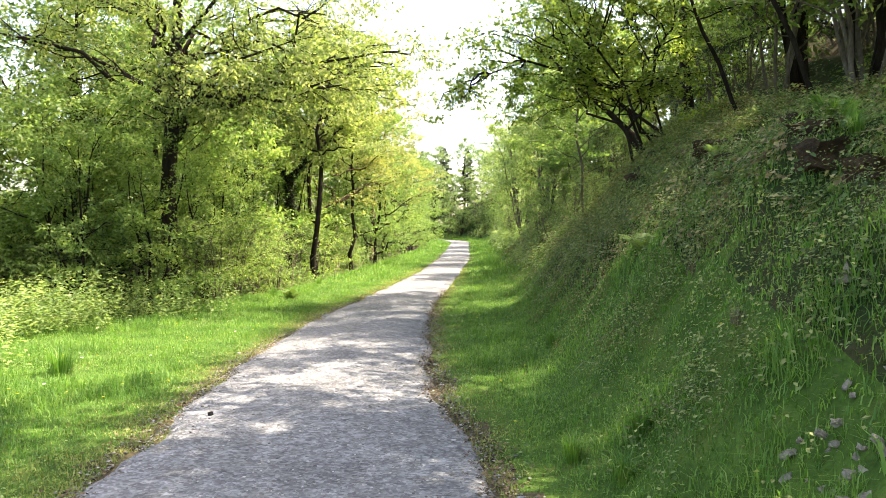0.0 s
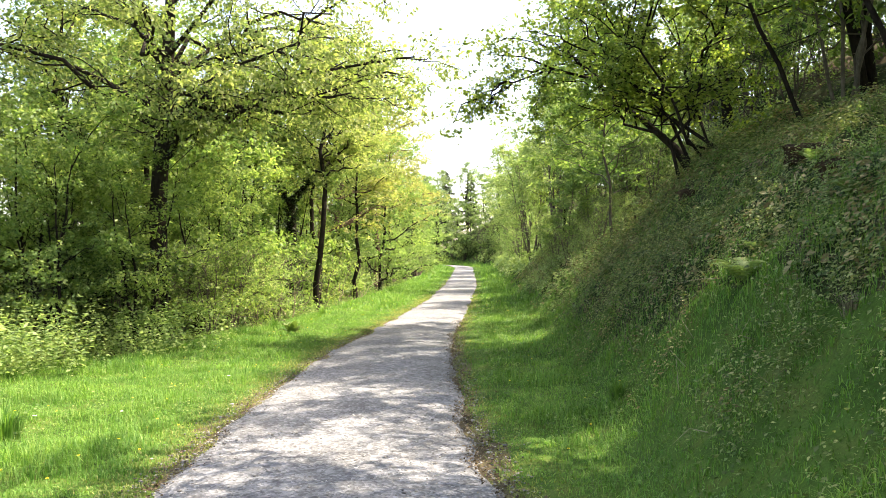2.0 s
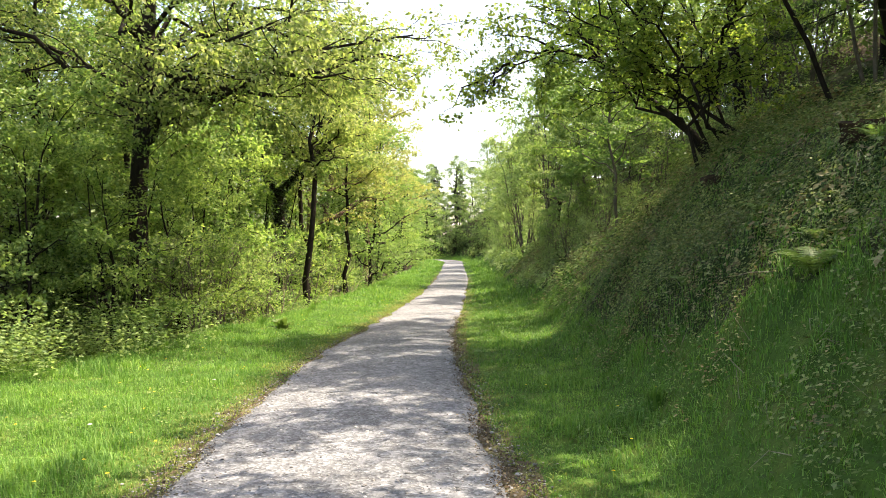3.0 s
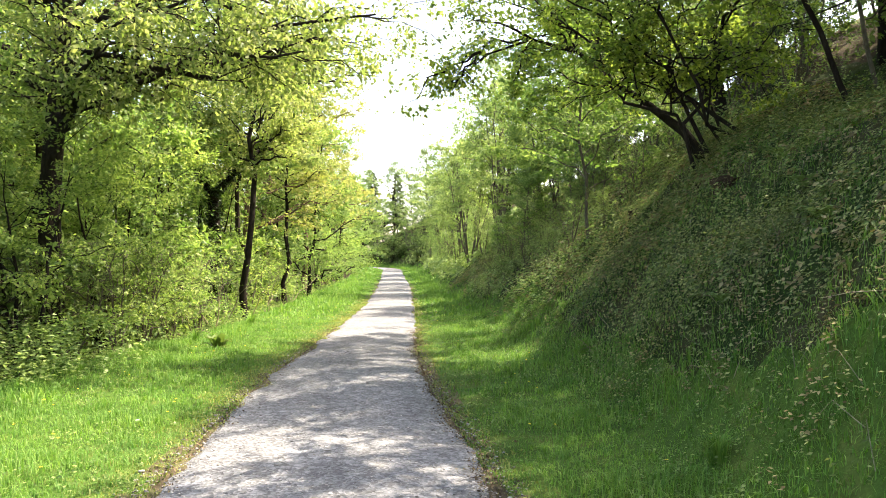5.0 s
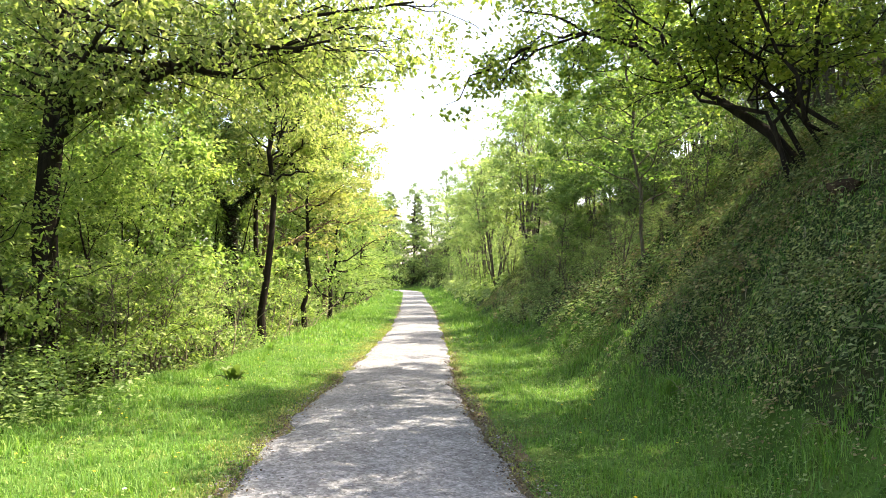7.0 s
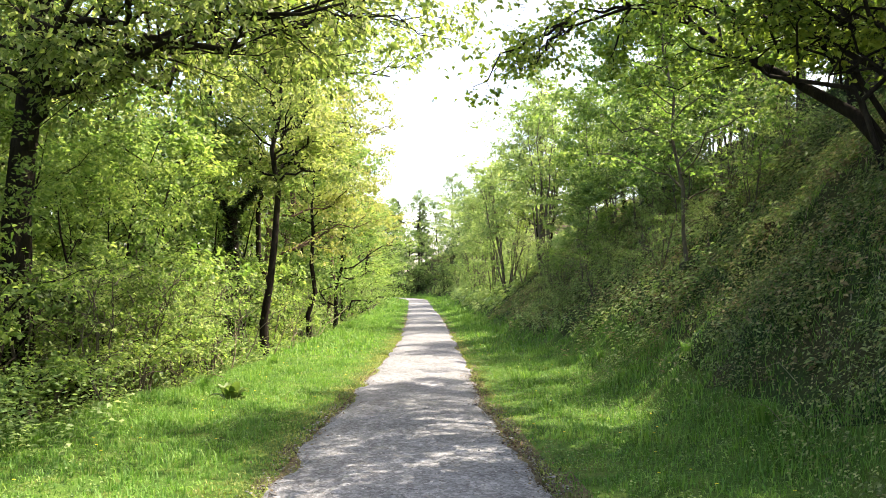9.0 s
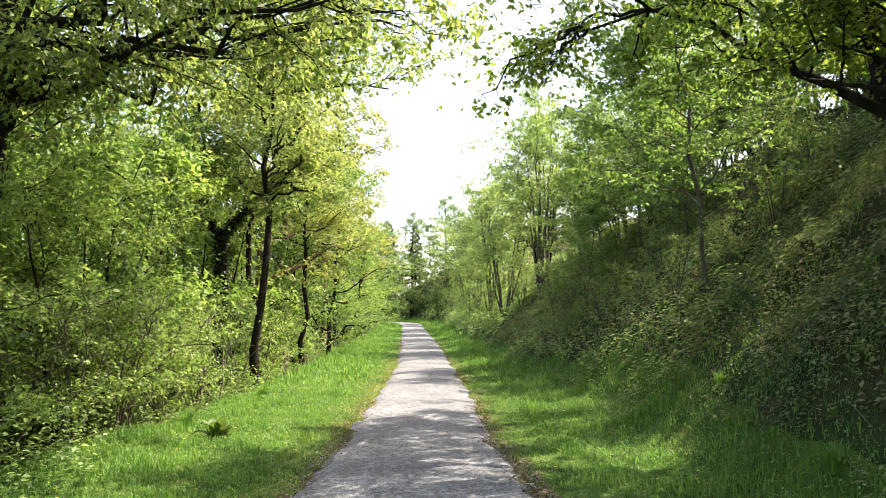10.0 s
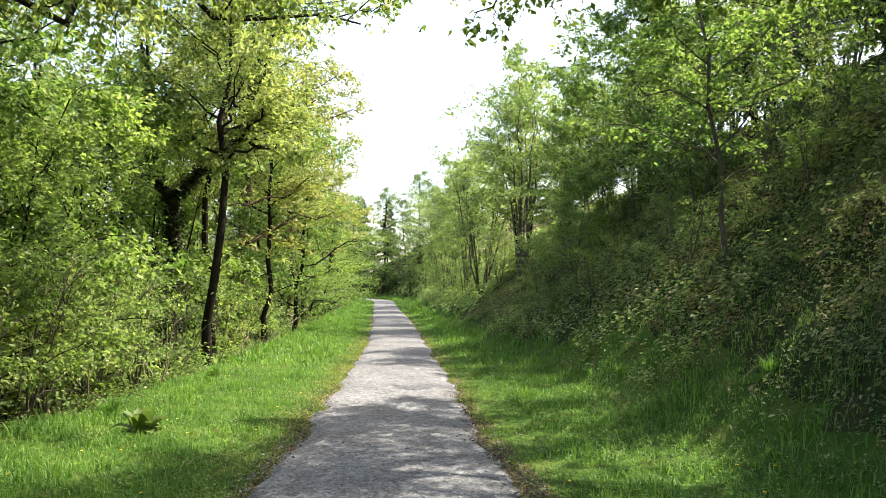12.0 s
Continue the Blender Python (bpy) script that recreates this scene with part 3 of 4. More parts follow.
for x, y, s, kind in [(-6.9, 18.4, 0.8, 1), (-7.9, 17.2, 0.9, 2), (-9.0, 15.8, 0.9, 1), (-6.5, 23.0, 0.7, 1)]:
    copy_thing(KINDS[kind], on_ground(x, y, 50 * x, s))
for x, y, s, kind in [(-6.6, 21.4, 0.85, 1), (-9.6, 18.6, 1.0, 2), (-8.0, 20.8, 1.0, 2), (-7.9, 25.4, 1.1, 0), (-8.5, 29, 1.2, 2),
                      (-6.3, 40.8, 0.9, 1), (-5.9, 48.5, 0.9, 0), (-6.0, 54, 1.0, 0), (-5.7, 61, 1.0, 1), (-5.5, 68, 1.0, 0), (-5.6, 76, 1.0, 0),
                      (-9.2, 21.8, 1.3, 2), (-10.8, 16.4, 1.0, 2), (-11.5, 19, 1.4, 2), (-10.4, 24.2, 1.4, 2), (-9.6, 33.5, 1.5, 0), (-8.3, 36.5, 1.4, 2), (-7.8, 44, 1.4, 0),
                      (-13.5, 20.5, 1.6, 2), (-14.5, 25, 1.7, 2), (-12.2, 12.5, 1.0, 2), (-16.5, 15, 1.6, 2), (-12.5, 29, 1.7, 2), (-13, 38, 1.8, 2), (-18, 24, 1.8, 2), (-8.2, 48, 1.5, 0),
                      (-8.5, 56, 1.6, 2), (-5.7, 86, 1.0, 0), (-6.5, 92, 1.2, 0), (-18, 32, 1.8, 2), (-20.5, 15.5, 1.8, 2), (-14, 50, 1.9, 2)]:
    copy_thing(KINDS[kind], on_ground(x, y, float(rr.uniform(0, 360)), s * float(rr.uniform(0.9, 1.1))))


# ---- trees on the right bank ----
def overhanging_tree():
    """The leaning oak on the bank, with several crooked stems from one stool."""
    r = np.random.default_rng(15)
    root = tagged(new("oak_tree"), "leaning many-stemmed oak on the bank, crooked dark limbs", "tree")
    tubes, tips = Tubes(), []
    base = np.array([4.6, 17.2, float(ground_height(4.6, 17.2))])
    main = np.array([(4.6, 17.2, base[2] - 0.3), (4.35, 17.8, 4.3), (3.8, 18.7, 5.1), (3.4, 19.5, 5.75), (2.8, 19.9, 6.35), (1.9, 20.0, 6.6), (0.9, 20.0, 6.2), (0.1, 20.0, 5.6)], float)
    main[1:, :] += r.normal(0, 0.05, (7, 3))
    tubes.add(main, [0.12, 0.085, 0.066, 0.055, 0.042, 0.03, 0.019, 0.01], 9)
    for i, (x, y, z) in [(4, (1.8, 19.2, 6.9)), (4, (1.6, 21.0, 6.5)), (5, (0.3, 19.2, 6.3)), (5, (0.5, 20.9, 6.0)), (6, (-0.7, 19.8, 4.75)), (6, (-0.3, 20.5, 5.2)), (6, (0.2, 19.3, 4.9)),
                         (3, (2.9, 18.6, 6.9)), (3, (3.4, 21.6, 6.8)), (5, (1.4, 19.6, 5.1)), (4, (2.6, 20.6, 7.8))]:
        grow_limb(tubes, tips, main[i], (x, y, z + 0.45), 0.032, r, 0.09, 8, 6, 0.36, 5, 0.2)
    for x, y, z, q in [(2.2, 17.6, 7.8, 0.075), (3.2, 19.0, 8.6, 0.08), (5.4, 16.4, 8.4, 0.07), (3.0, 15.6, 7.6, 0.065), (1.6, 18.9, 7.2, 0.065), (4.6, 19.8, 8.2, 0.06), (2.4, 16.6, 6.6, 0.05)]:
        st = bowed(base + np.array([r.normal(0, 0.16), r.normal(0, 0.18), -0.35]), (x, y, z), 0.03, r, 9, 0.045)
        tubes.add(st, np.linspace(q * 0.58, 0.012, 9), 8)
        for k in range(9):
            u = 2 + k * 6 / 9
            s0 = np.array([np.interp(u, np.arange(9), st[:, m]) for m in range(3)])
            d = r.normal(0, 1, 3) * np.array([1.3, 1.3, 0.3]) + np.array([-0.7, 0, 0.5])
            grow_limb(tubes, tips, s0, s0 + unit(d) * r.uniform(1.3, 2.3), 0.02, r, 0.09, 6, 5, 0.4, 5, 0.2)
    size = 0.88
    for ring in tubes.v:
        ring -= base
        ring *= size
    tips = [((a - base) * size, (b - base) * size) for a, b in tips]
    part("trunk", tubes.mesh("oak_trunk", M_BARK), root)
    v, f = leafed(tips, 8, 0.088, r, 0.15, droop=0.3, slim=0.6)
    part("crown", mesh_of("oak_crown", v, f, [L_OAK]), root)
    root.location = (3.65, 15.7, float(ground_height(3.65, 15.7)))
    return root


oak = overhanging_tree()

slender = tree("young_beech", "slender young tree with bright green leaves on bank", 6.6, 2.2, 0.2, 0.035, L_FRESH, 22, 0.10, M_BARK_PALE, 41, 20, lean=(-0.35, 0.5), subs=6, twigs=5)
settle(slender, 3.05, 20.9)
willow = tree("goat_willow", "vase-shaped willow with many thin stems, pale leaves", 6.6, 2.0, 0.3, 0.036, L_PALE, 9, 0.115, M_BARK_PALE, 42, 40, stems=8, subs=6, twigs=5, taper=0.5)
settle(willow, 4.0, 41.5, 0, 1.25)
bankside = tree("ash_tree", "bankside tree with thin leaning stems and green leaves", 8.0, 2.6, 0.3, 0.08, L_OAK, 9, 0.11, M_BARK, 43, 20, stems=3, lean=(-0.9, 0.2))
settle(bankside, 6.3, 15.0)
# Leaners are added where their crowns throw shade on path and verges.
leaner = tree("leaning_ash", "ash leaning from the bank, added to shade path and verges", 5.8, 2.1, 0.4, 0.042, L_OAK, 11, 0.11, M_BARK, 45, 18, lean=(-2.0, 0.3), spread=0.17)
settle(leaner, 5.3, 11.6)
# The crown sits above the view, put there to shade path and left verge.
tall_ash = tree("tall_ash", "tall ash on the bank, its high crown added to shade the path", 11.5, 3.4, 0.5, 0.13, L_OAK, 16, 0.12, M_BARK, 46, 18, lean=(-0.5, 0.2), spread=0.2)
settle(tall_ash, 5.6, 19.8, 0, 0.9)
# Unseen copy, added only to shade the near path.
copy_thing(tall_ash, on_ground(5.9, 9.8, 130, 0.85))
birch = tree("birch_tree", "birch with fine drooping pale green twigs", 10.5, 2.4, 0.25, 0.10, L_PALE, 9, 0.11, M_BARK_PALE, 44, 24, rise=0.1, droop=0.9)
settle(birch, 4.3, 44.0, 0, 1.1)
# Leaners and ashes below y 10 are mostly out of view, added for shade.
for ob, x, y, turn, s in [(leaner, 5.1, 8.0, 8, 1.45), (leaner, 5.6, 6.4, -10, 1.0),  (leaner, 4.9, 4.4, -14, 1.05), (leaner, 4.8, 1.0, 5, 1.0), (leaner, 5.0, 14.2, -8, 0.95), (bankside, 6.4, 12.8, 70, 0.75), (bankside, 8.6, 12.2, 290, 0.8), (bankside, 12.5, 24.0, 20, 0.95), (bankside, 13.0, 30.0, 160, 1.0), (bankside, 6.9, 5.6, 45, 1.0),
                          (slender, 4.9, 30.3, 120, 1.0), (slender, 2.9, 29.0, 200, 0.55), (willow, 3.3, 49, 90, 0.95), (willow, 3.6, 58, 180, 1.0), (birch, 6.0, 54, 130, 1.0),
                          (birch, 5.4, 66, 250, 0.95), (willow, 3.6, 67, 10, 1.0), (willow, 3.8, 76, 60, 1.0), (birch, 5, 80, 20, 0.9), (willow, 4.2, 86, 300, 1.0), (birch, 13, 38, 80, 1.0),
                          (bankside, 4.4, 44, 100, 0.75), (bankside, 14.5, 15.5, 30, 1.1), (bankside, 10.2, 31.0, 290, 0.85), (bankside, 6.6, 8.4, 210, 0.9),
                          (bankside, 6.0, 3.5, 310, 0.95), (bankside, 7.0, -1.5, 170, 1.0), (bankside, 5.5, -6, 60, 1.0), (green, 17, 10, 0, 1.0), (green, 17.5, 20, 90, 1.0), (green, 18, 32, 180, 1.0),
                          (birch, 13, 50, 0, 1.1), (birch, 12, 62, 0, 1.1), (green, 8, 75, 0, 1.0), (green, 7, 92, 70, 1.0), (green, 4.5, 102, 20, 0.9), (slender, 4.3, 26.6, 230, 0.8), (slender, 4.2, 32.0, 20, 0.85)]:
    copy_thing(ob, on_ground(x, y, turn, s))
for x, y, s in [(10.6, 21.0, 1.1), (9.0, 25.5, 1.0), (6.4, 34.0, 0.75), (6.8, 38.0, 0.85), (6.2, 43.0, 0.9), (8.8, 33.0, 1.0), (11.0, 15.0, 1.0), (11.5, 10.5, 1.0), (10.4, 18.2, 1.0)]:
    copy_thing(coppice, on_ground(x, y, 61 * y, s))
for x, y, s in [(4.9, 28.6, 1.15), (4.3, 24.8, 0.8), (5.0, 33.0, 1.3), (4.4, 36.5, 1.2), (5.6, 39.5, 1.4), (3.4, 31.0, 0.7), (8.5, 27.0, 1.5), (8.0, 31.0, 1.6), (9.2, 35.0, 1.7), (7.8, 39.0, 1.6), (10.6, 29.5, 1.7)]:
    copy_thing(thorn, on_ground(x, y, 57 * y, s))
for x, y, s, kind in [(4.2, 26, 0.7, 1), (3.0, 33.5, 0.7, 1), (3.6, 45, 0.9, 1), (2.9, 53, 0.8, 0), (3.0, 62, 0.9, 1), (3.2, 71, 0.9, 0), (3.4, 80, 1.0, 0), 
                      (3.0, 90, 1.0, 0), (2.0, 97, 1.0, 2), (6.2, 20.5, 0.9, 0), (7.2, 26.5, 0.7, 2), (6.5, 10.5, 0.8, 0), (8.4, 16.5, 1.1, 0), (9.4, 20, 1.2, 0), (9.2, 10, 1.1, 0), (7.6, 23.5, 0.7, 2), (8.4, 21.5, 0.8, 0), (7.8, 29.0, 1.1, 2), (6.6, 18.8, 0.8, 0), (9.0, 25.5, 1.3, 2), (6.4, 31.0, 0.9, 2),
                      (6.2, 12.4, 1.5, 0), (5.7, 14.6, 1.3, 0), (7.5, 15.4, 1.6, 0), (7.2, 10.8, 1.5, 0), (8.8, 13.2, 1.7, 0), (10.5, 11.5, 1.8, 0), (11, 17.5, 1.8, 0),
                      (-1.2, 104, 1.2, 2), (1.0, 102, 1.2, 0), (3.2, 105, 1.5, 2), (-3.2, 108, 1.4, 0), (-6.0, 109, 1.4, 2), (0.5, 108, 1.6, 0)]:
    copy_thing(KINDS[kind], on_ground(x, y, float(rr.uniform(0, 360)), s))


def spruce(thick=240, needle=0.125, width=0.16):
    """A spruce with flat hanging boughs."""
    r = np.random.default_rng(51)
    root = tagged(new("spruce_tree"), "dark spruce with hanging needled boughs", "tree", "spruces")
    tubes = Tubes()
    tubes.add(np.array([(0, 0, -0.4), (0, 0, 0.5), (0.02, 0, 5), (0, 0.05, 10), (0, 0, 15)]), [0.2, 0.15, 0.12, 0.08, 0.01], 9)
    vs, fs, n = [], [], 0
    for i in range(70):
        z = 1.6 + 13 * i / 70
        az = i * 2.4 + r.normal(0, 0.2)
        ln = (3.3 * (1 - (z - 1.6) / 14) + 0.25) * r.uniform(0.8, 1.1)
        out = np.array([np.cos(az), np.sin(az), 0])
        t = np.linspace(0, 1, 7)[:, None]
        p = np.array([0, 0, z]) + out * ln * t + np.array([0, 0, 1.0]) * (-0.28 * ln * t + 0.12 * ln * t ** 3)
        tubes.add(p, np.linspace(0.03, 0.006, 7), 4)
        m = int(thick * ln)
        u = r.uniform(0.12, 1, m)
        q = np.stack([np.interp(u, t[:, 0], p[:, k]) for k in range(3)], 1)
        side = np.cross(out, [0, 0, 1.0])
        q += side * (r.normal(0, 0.22, m) * (1.15 - 0.7 * u) * min(1.4, ln * 0.6))[:, None] + np.array([0, 0, 1.0]) * (-np.abs(r.normal(0, 0.10, m)))[:, None]
        ax = out * 0.7 + r.normal(0, 0.5, (m, 3)) + np.array([0, 0, -0.4])
        v, f = leaves(q, needle * r.uniform(0.7, 1.3, m), r, axis=ax, slim=width)
        vs.append(v)
        fs.append(f + n)
        n += len(v)
    part("trunk", tubes.mesh("spruce_trunk", M_BARK), root)
    part("crown", mesh_of("spruce_boughs", np.concatenate(vs), np.concatenate(fs), [L_SPRUCE]), root)
    return root


fir = settle(spruce(), 7.1, 16.8, 0, 0.75)
# Trunk out of view; stands here to shade the near path and verge.
copy_thing(fir, on_ground(6.4, 8.7, 40, 1.05))
far_fir = settle(spruce(75, 0.42, 0.3), -7.5, 122, 0, 0.95)
for x, y, turn, s in [(-4.5, 128, 90, 0.95), (-11, 118, 40, 1.0), (-0.5, 122, 10, 0.7), (-21, 22, 20, 1.0), (6.8, 33.5, 100, 0.5)]:
    copy_thing(far_fir, on_ground(x, y, turn, s))

for x, y, s in [(2.9, 22.0, 0.45), (3.3, 24.0, 0.5), (2.6, 26.2, 0.4), (3.9, 20.2, 0.5), (4.5, 22.8, 0.6), (6.0, 19.5, 0.9), (6.8, 20.6, 1.0), (7.4, 22.4, 1.1), (5.8, 22.6, 0.8), (6.6, 24.8, 1.0), (3.6, 28.5, 0.6), (2.8, 31.0, 0.5)]:
    copy_thing(sapling, on_ground(x, y, 47 * y, s))
for x, y, s in [(2.7, 23.4, 0.3), (3.1, 26.8, 0.36), (3.8, 24.8, 0.4), (2.4, 29.0, 0.3), (5.0, 21.0, 0.5), (2.6, 34.0, 0.36), (3.4, 20.8, 0.32), (5.6, 24.0, 0.6)]:
    copy_thing(thorn, on_ground(x, y, 91 * y, s))


# ---- grass ----
def blades(name, x, y, height, width, r, lean=0.95, label="", material=None):
    """Many single grass blades as one sheet of stuff."""
    n = len(x)
    z = ground_height(x, y) - 0.01
    a = r.uniform(0, 2 * np.pi, n)
    side = np.stack([np.cos(a), np.sin(a), 0 * a], 1) * (width * 0.5)[:, None]
    out = np.stack([-np.sin(a), np.cos(a), 0 * a], 1)
    root = np.stack([x, y, z], 1)
    bend = np.abs(r.normal(0, lean, n))
    mid = root + out * (bend * height * 0.25)[:, None] + np.array([0, 0, 1.0]) * (height * 0.55)[:, None]
    tip = root + out * (bend * height)[:, None] + np.array([0, 0, 1.0]) * (height * (1 - 0.3 * np.minimum(bend, 1.5)))[:, None]
    v = np.stack([root - side, root + side, mid + side * 0.7, tip, mid - side * 0.7], 1).reshape(-1, 3)
    b = np.arange(n)[:, None] * 5
    f = np.concatenate([b + np.array([[0, 1, 2]]), b + np.array([[0, 2, 4]]), b + np.array([[4, 2, 3]])], 1).reshape(-1, 3)
    ob = new(name, mesh_of(name, v, f, [material or L_GRASS]))
    return tagged(ob, label, "grass", kind="stuff")


def verge_points(n, y0, y1, r):
    """Random points on both verges, thinner on the bank."""
    y = r.uniform(y0, y1, n)
    x = r.uniform(-10.5, 3.8, n)
    left, right = path_left(y) + 0.12 + 0.2 * value_noise(y * 1.3, 0 * y, 31), path_right(y) - 0.12 + 0.2 * value_noise(y * 1.3, 0 * y, 33)
    off = np.where(x < left, left - x, np.where(x > right, x - right, -1))
    keep = (off > 0.0) & (x > wood_edge(y) - 0.35 + 0.9 * value_noise(x * 0.7, y * 0.7, 69)) & (r.uniform(0, 1, n) < np.clip(off * 4.5 + 0.6 * value_noise(x * 3, y * 3, 67), 0.06, 1))
    over = x - bank_toe(y)
    keep &= r.uniform(0, 1, n) < np.where(over > 0, np.clip(1.7 - 1.2 * over / grass_reach(y) + 1.2 * value_noise(x * 1.6, y * 1.6, 68), np.where(y < 11, 0.6, 0.5), 1), 1)
    return x[keep], y[keep], off[keep]


def sward(name, n, y0, y1, h, wd, seed):
    r = np.random.default_rng(seed)
    x, y, off = verge_points(n, y0, y1, r)
    tall = np.where(x > bank_toe(y) + grass_reach(y), 0.65, 1.0) * np.clip(off / 0.9, 0.3, 1) * np.where(x > path_right(y), 1.0, 0.95) * (0.55 + 2.2 * np.clip(value_noise(x * 1.7, y * 1.7, 61), 0, 1) + 2.0 * np.clip(value_noise(x * 4.3, y * 4.3, 62) - 0.1, 0, 1)) * r.uniform(0.5, 1.3, len(x))
    return blades(name, x, y, h * tall, wd * r.uniform(0.6, 1.3, len(x)), r, label="bright green spring grass on the verges")


sward("grass", 30000, -6.0, 3.0, 0.17, 0.022, 70)
sward("grass", 250000, 3.0, 13.0, 0.10, 0.0082, 71)
sward("grass", 150000, 13.0, 26.0, 0.11, 0.012, 72)
sward("grass", 60000, 26.0, 60.0, 0.17, 0.03, 73)
sward("grass", 26000, 60.0, 120.0, 0.24, 0.07, 74)


rg = np.random.default_rng(75)
y = 3.5 + 34 * rg.uniform(0, 1, 26000) ** 1.5
near_left = rg.uniform(0, 1, 26000) < 0.72
off = np.abs(rg.normal(0, 0.24, 26000)) - 0.05
x = np.where(near_left, path_left(y) - off * 1.3, path_right(y) + off * 0.8) + 0.2 * value_noise(y * 1.3, 0 * y, 31)
L_FRINGE = leaf_material("fringe_grass", (0.13, 0.17, 0.05), (0.2, 0.24, 0.075), (0.3, 0.31, 0.13), 0.45, 0.6, 1.3)
blades("fringe_grass", x, y, rg.uniform(0.02, 0.06, 26000), rg.uniform(0.006, 0.011, 26000) * (1 + y * 0.04), rg, 1.0, "short yellowish worn grass along the path's edges", L_FRINGE)


def tuft(seed, n, height, material, name, label, spread=0.12):
    r = np.random.default_rng(seed)
    a = r.uniform(0, 2 * np.pi, n)
    base = np.stack([np.cos(a), np.sin(a), 0 * a], 1) * r.uniform(0, spread, n)[:, None]
    out = unit(np.stack([np.cos(a), np.sin(a), 0 * a], 1) + r.normal(0, 0.4, (n, 3)) * np.array([1, 1, 0]))
    h = height * r.uniform(0.5, 1.1, n)
    bend = np.abs(r.normal(0.45, 0.3, n))
    side = np.cross(out, [0, 0, 1.0]) * 0.006
    up = np.array([0, 0, 1.0])
    m = base + out * (bend * h * 0.25)[:, None] + up * (h * 0.6)[:, None]
    t = base + out * (bend * h)[:, None] + up * (h * (1 - 0.35 * np.minimum(bend, 1.6)))[:, None]
    base = base - up * 0.03
    v = np.stack([base - side, base + side, m + side * 0.8, t, m - side * 0.8], 1).reshape(-1, 3)
    b = np.arange(n)[:, None] * 5
    f = np.concatenate([b + np.array([[0, 1, 2]]), b + np.array([[0, 2, 4]]), b + np.array([[4, 2, 3]])], 1).reshape(-1, 3)
    return tagged(new(name, mesh_of(name, v, f, [material])), label, "grass tuft", label.split(" ")[0] + " grass tufts")


clump = settle(tuft(81, 160, 0.42, L_GRASS, "grass_tuft", "long lush tuft of green grass"), -4.65, 8.5)
dry = settle(tuft(82, 120, 0.4, M_DRY, "dry_grass_tuft", "tuft of withered straw-coloured grass", 0.16), 1.9, 6.6, 0, 0.45)
r9 = np.random.default_rng(83)
for x, y in [(-5.6, 15.4), (0.9, 4.6), (1.1, 5.0), (0.7, 5.3), (1.0, 9.5), (1.2, 14.0), (1.6, 17.0), (1.5, 21.0), (-5.2, 20.0), (-4.8, 24.0), (1.9, 23.5)]:
    copy_thing(clump, on_ground(x, y, float(r9.uniform(0, 360)), float(r9.uniform(0.45, 0.75))))
for i in range(12):
    y = float(r9.uniform(4.5, 34))
    x = float(bank_toe(y) + r9.uniform(0.35, 2.4))
    copy_thing(dry, on_ground(x, y, float(r9.uniform(0, 360)), float(r9.uniform(0.35, 0.7))))
for i in range(26):
    y = float(r9.uniform(21, 46))
    copy_thing(dry, on_ground(float(wood_edge(y)) - float(r9.uniform(-0.1, 0.7)), y, float(r9.uniform(0, 360)), float(r9.uniform(0.6, 1.1))))


def flowers(name, x, y, size, high, material, label):
    """Small many-petalled flower heads in the turf."""
    z = ground_height(x, y) + high
    a = np.arange(9) * 2 * np.pi / 9
    ring = np.stack([np.cos(a), np.sin(a), 0.25 + 0 * a], 1) * size
    disc = np.concatenate([[[0, 0, 0]], ring, ring * 0.55 + np.array([0, 0, 0.3 * size])])
    tri = np.array([[0, 1 + k, 1 + (k + 1) % 9] for k in range(9)] + [[0, 10 + k, 10 + (k + 1) % 9] for k in range(9)])
    v = (np.stack([x, y, z], 1)[:, None] + disc[None]).reshape(-1, 3)
    f = (np.arange(len(x))[:, None, None] * len(disc) + tri[None]).reshape(-1, 3)
    return tagged(new(name, mesh_of(name, v, f, [material])), label, "flowers", kind="stuff")


rf = np.random.default_rng(131)
y = rf.uniform(5, 34, 170)
x = np.where(rf.uniform(0, 1, 170) < 0.6, path_left(y) - rf.uniform(0.3, 2.3, 170), path_right(y) + rf.uniform(0.3, 1.8, 170))
flowers("dandelion_flowers", x, y, 0.014, 0.09, island_material("dandelion_petal", [(0.0, (0.55, 0.4, 0.01)), (1.0, (0.75, 0.6, 0.03))]), "small yellow dandelions dotted in the grass")
flowers("dandelion_clocks", np.array([-4.15, -3.9, -4.6, -3.6]), np.array([7.3, 9.2, 8.9, 11.6]), 0.02, 0.16, island_material("seed_down", [(0.0, (0.6, 0.6, 0.57)), (1.0, (0.75, 0.75, 0.72))]), "white dandelion seed heads in the grass")


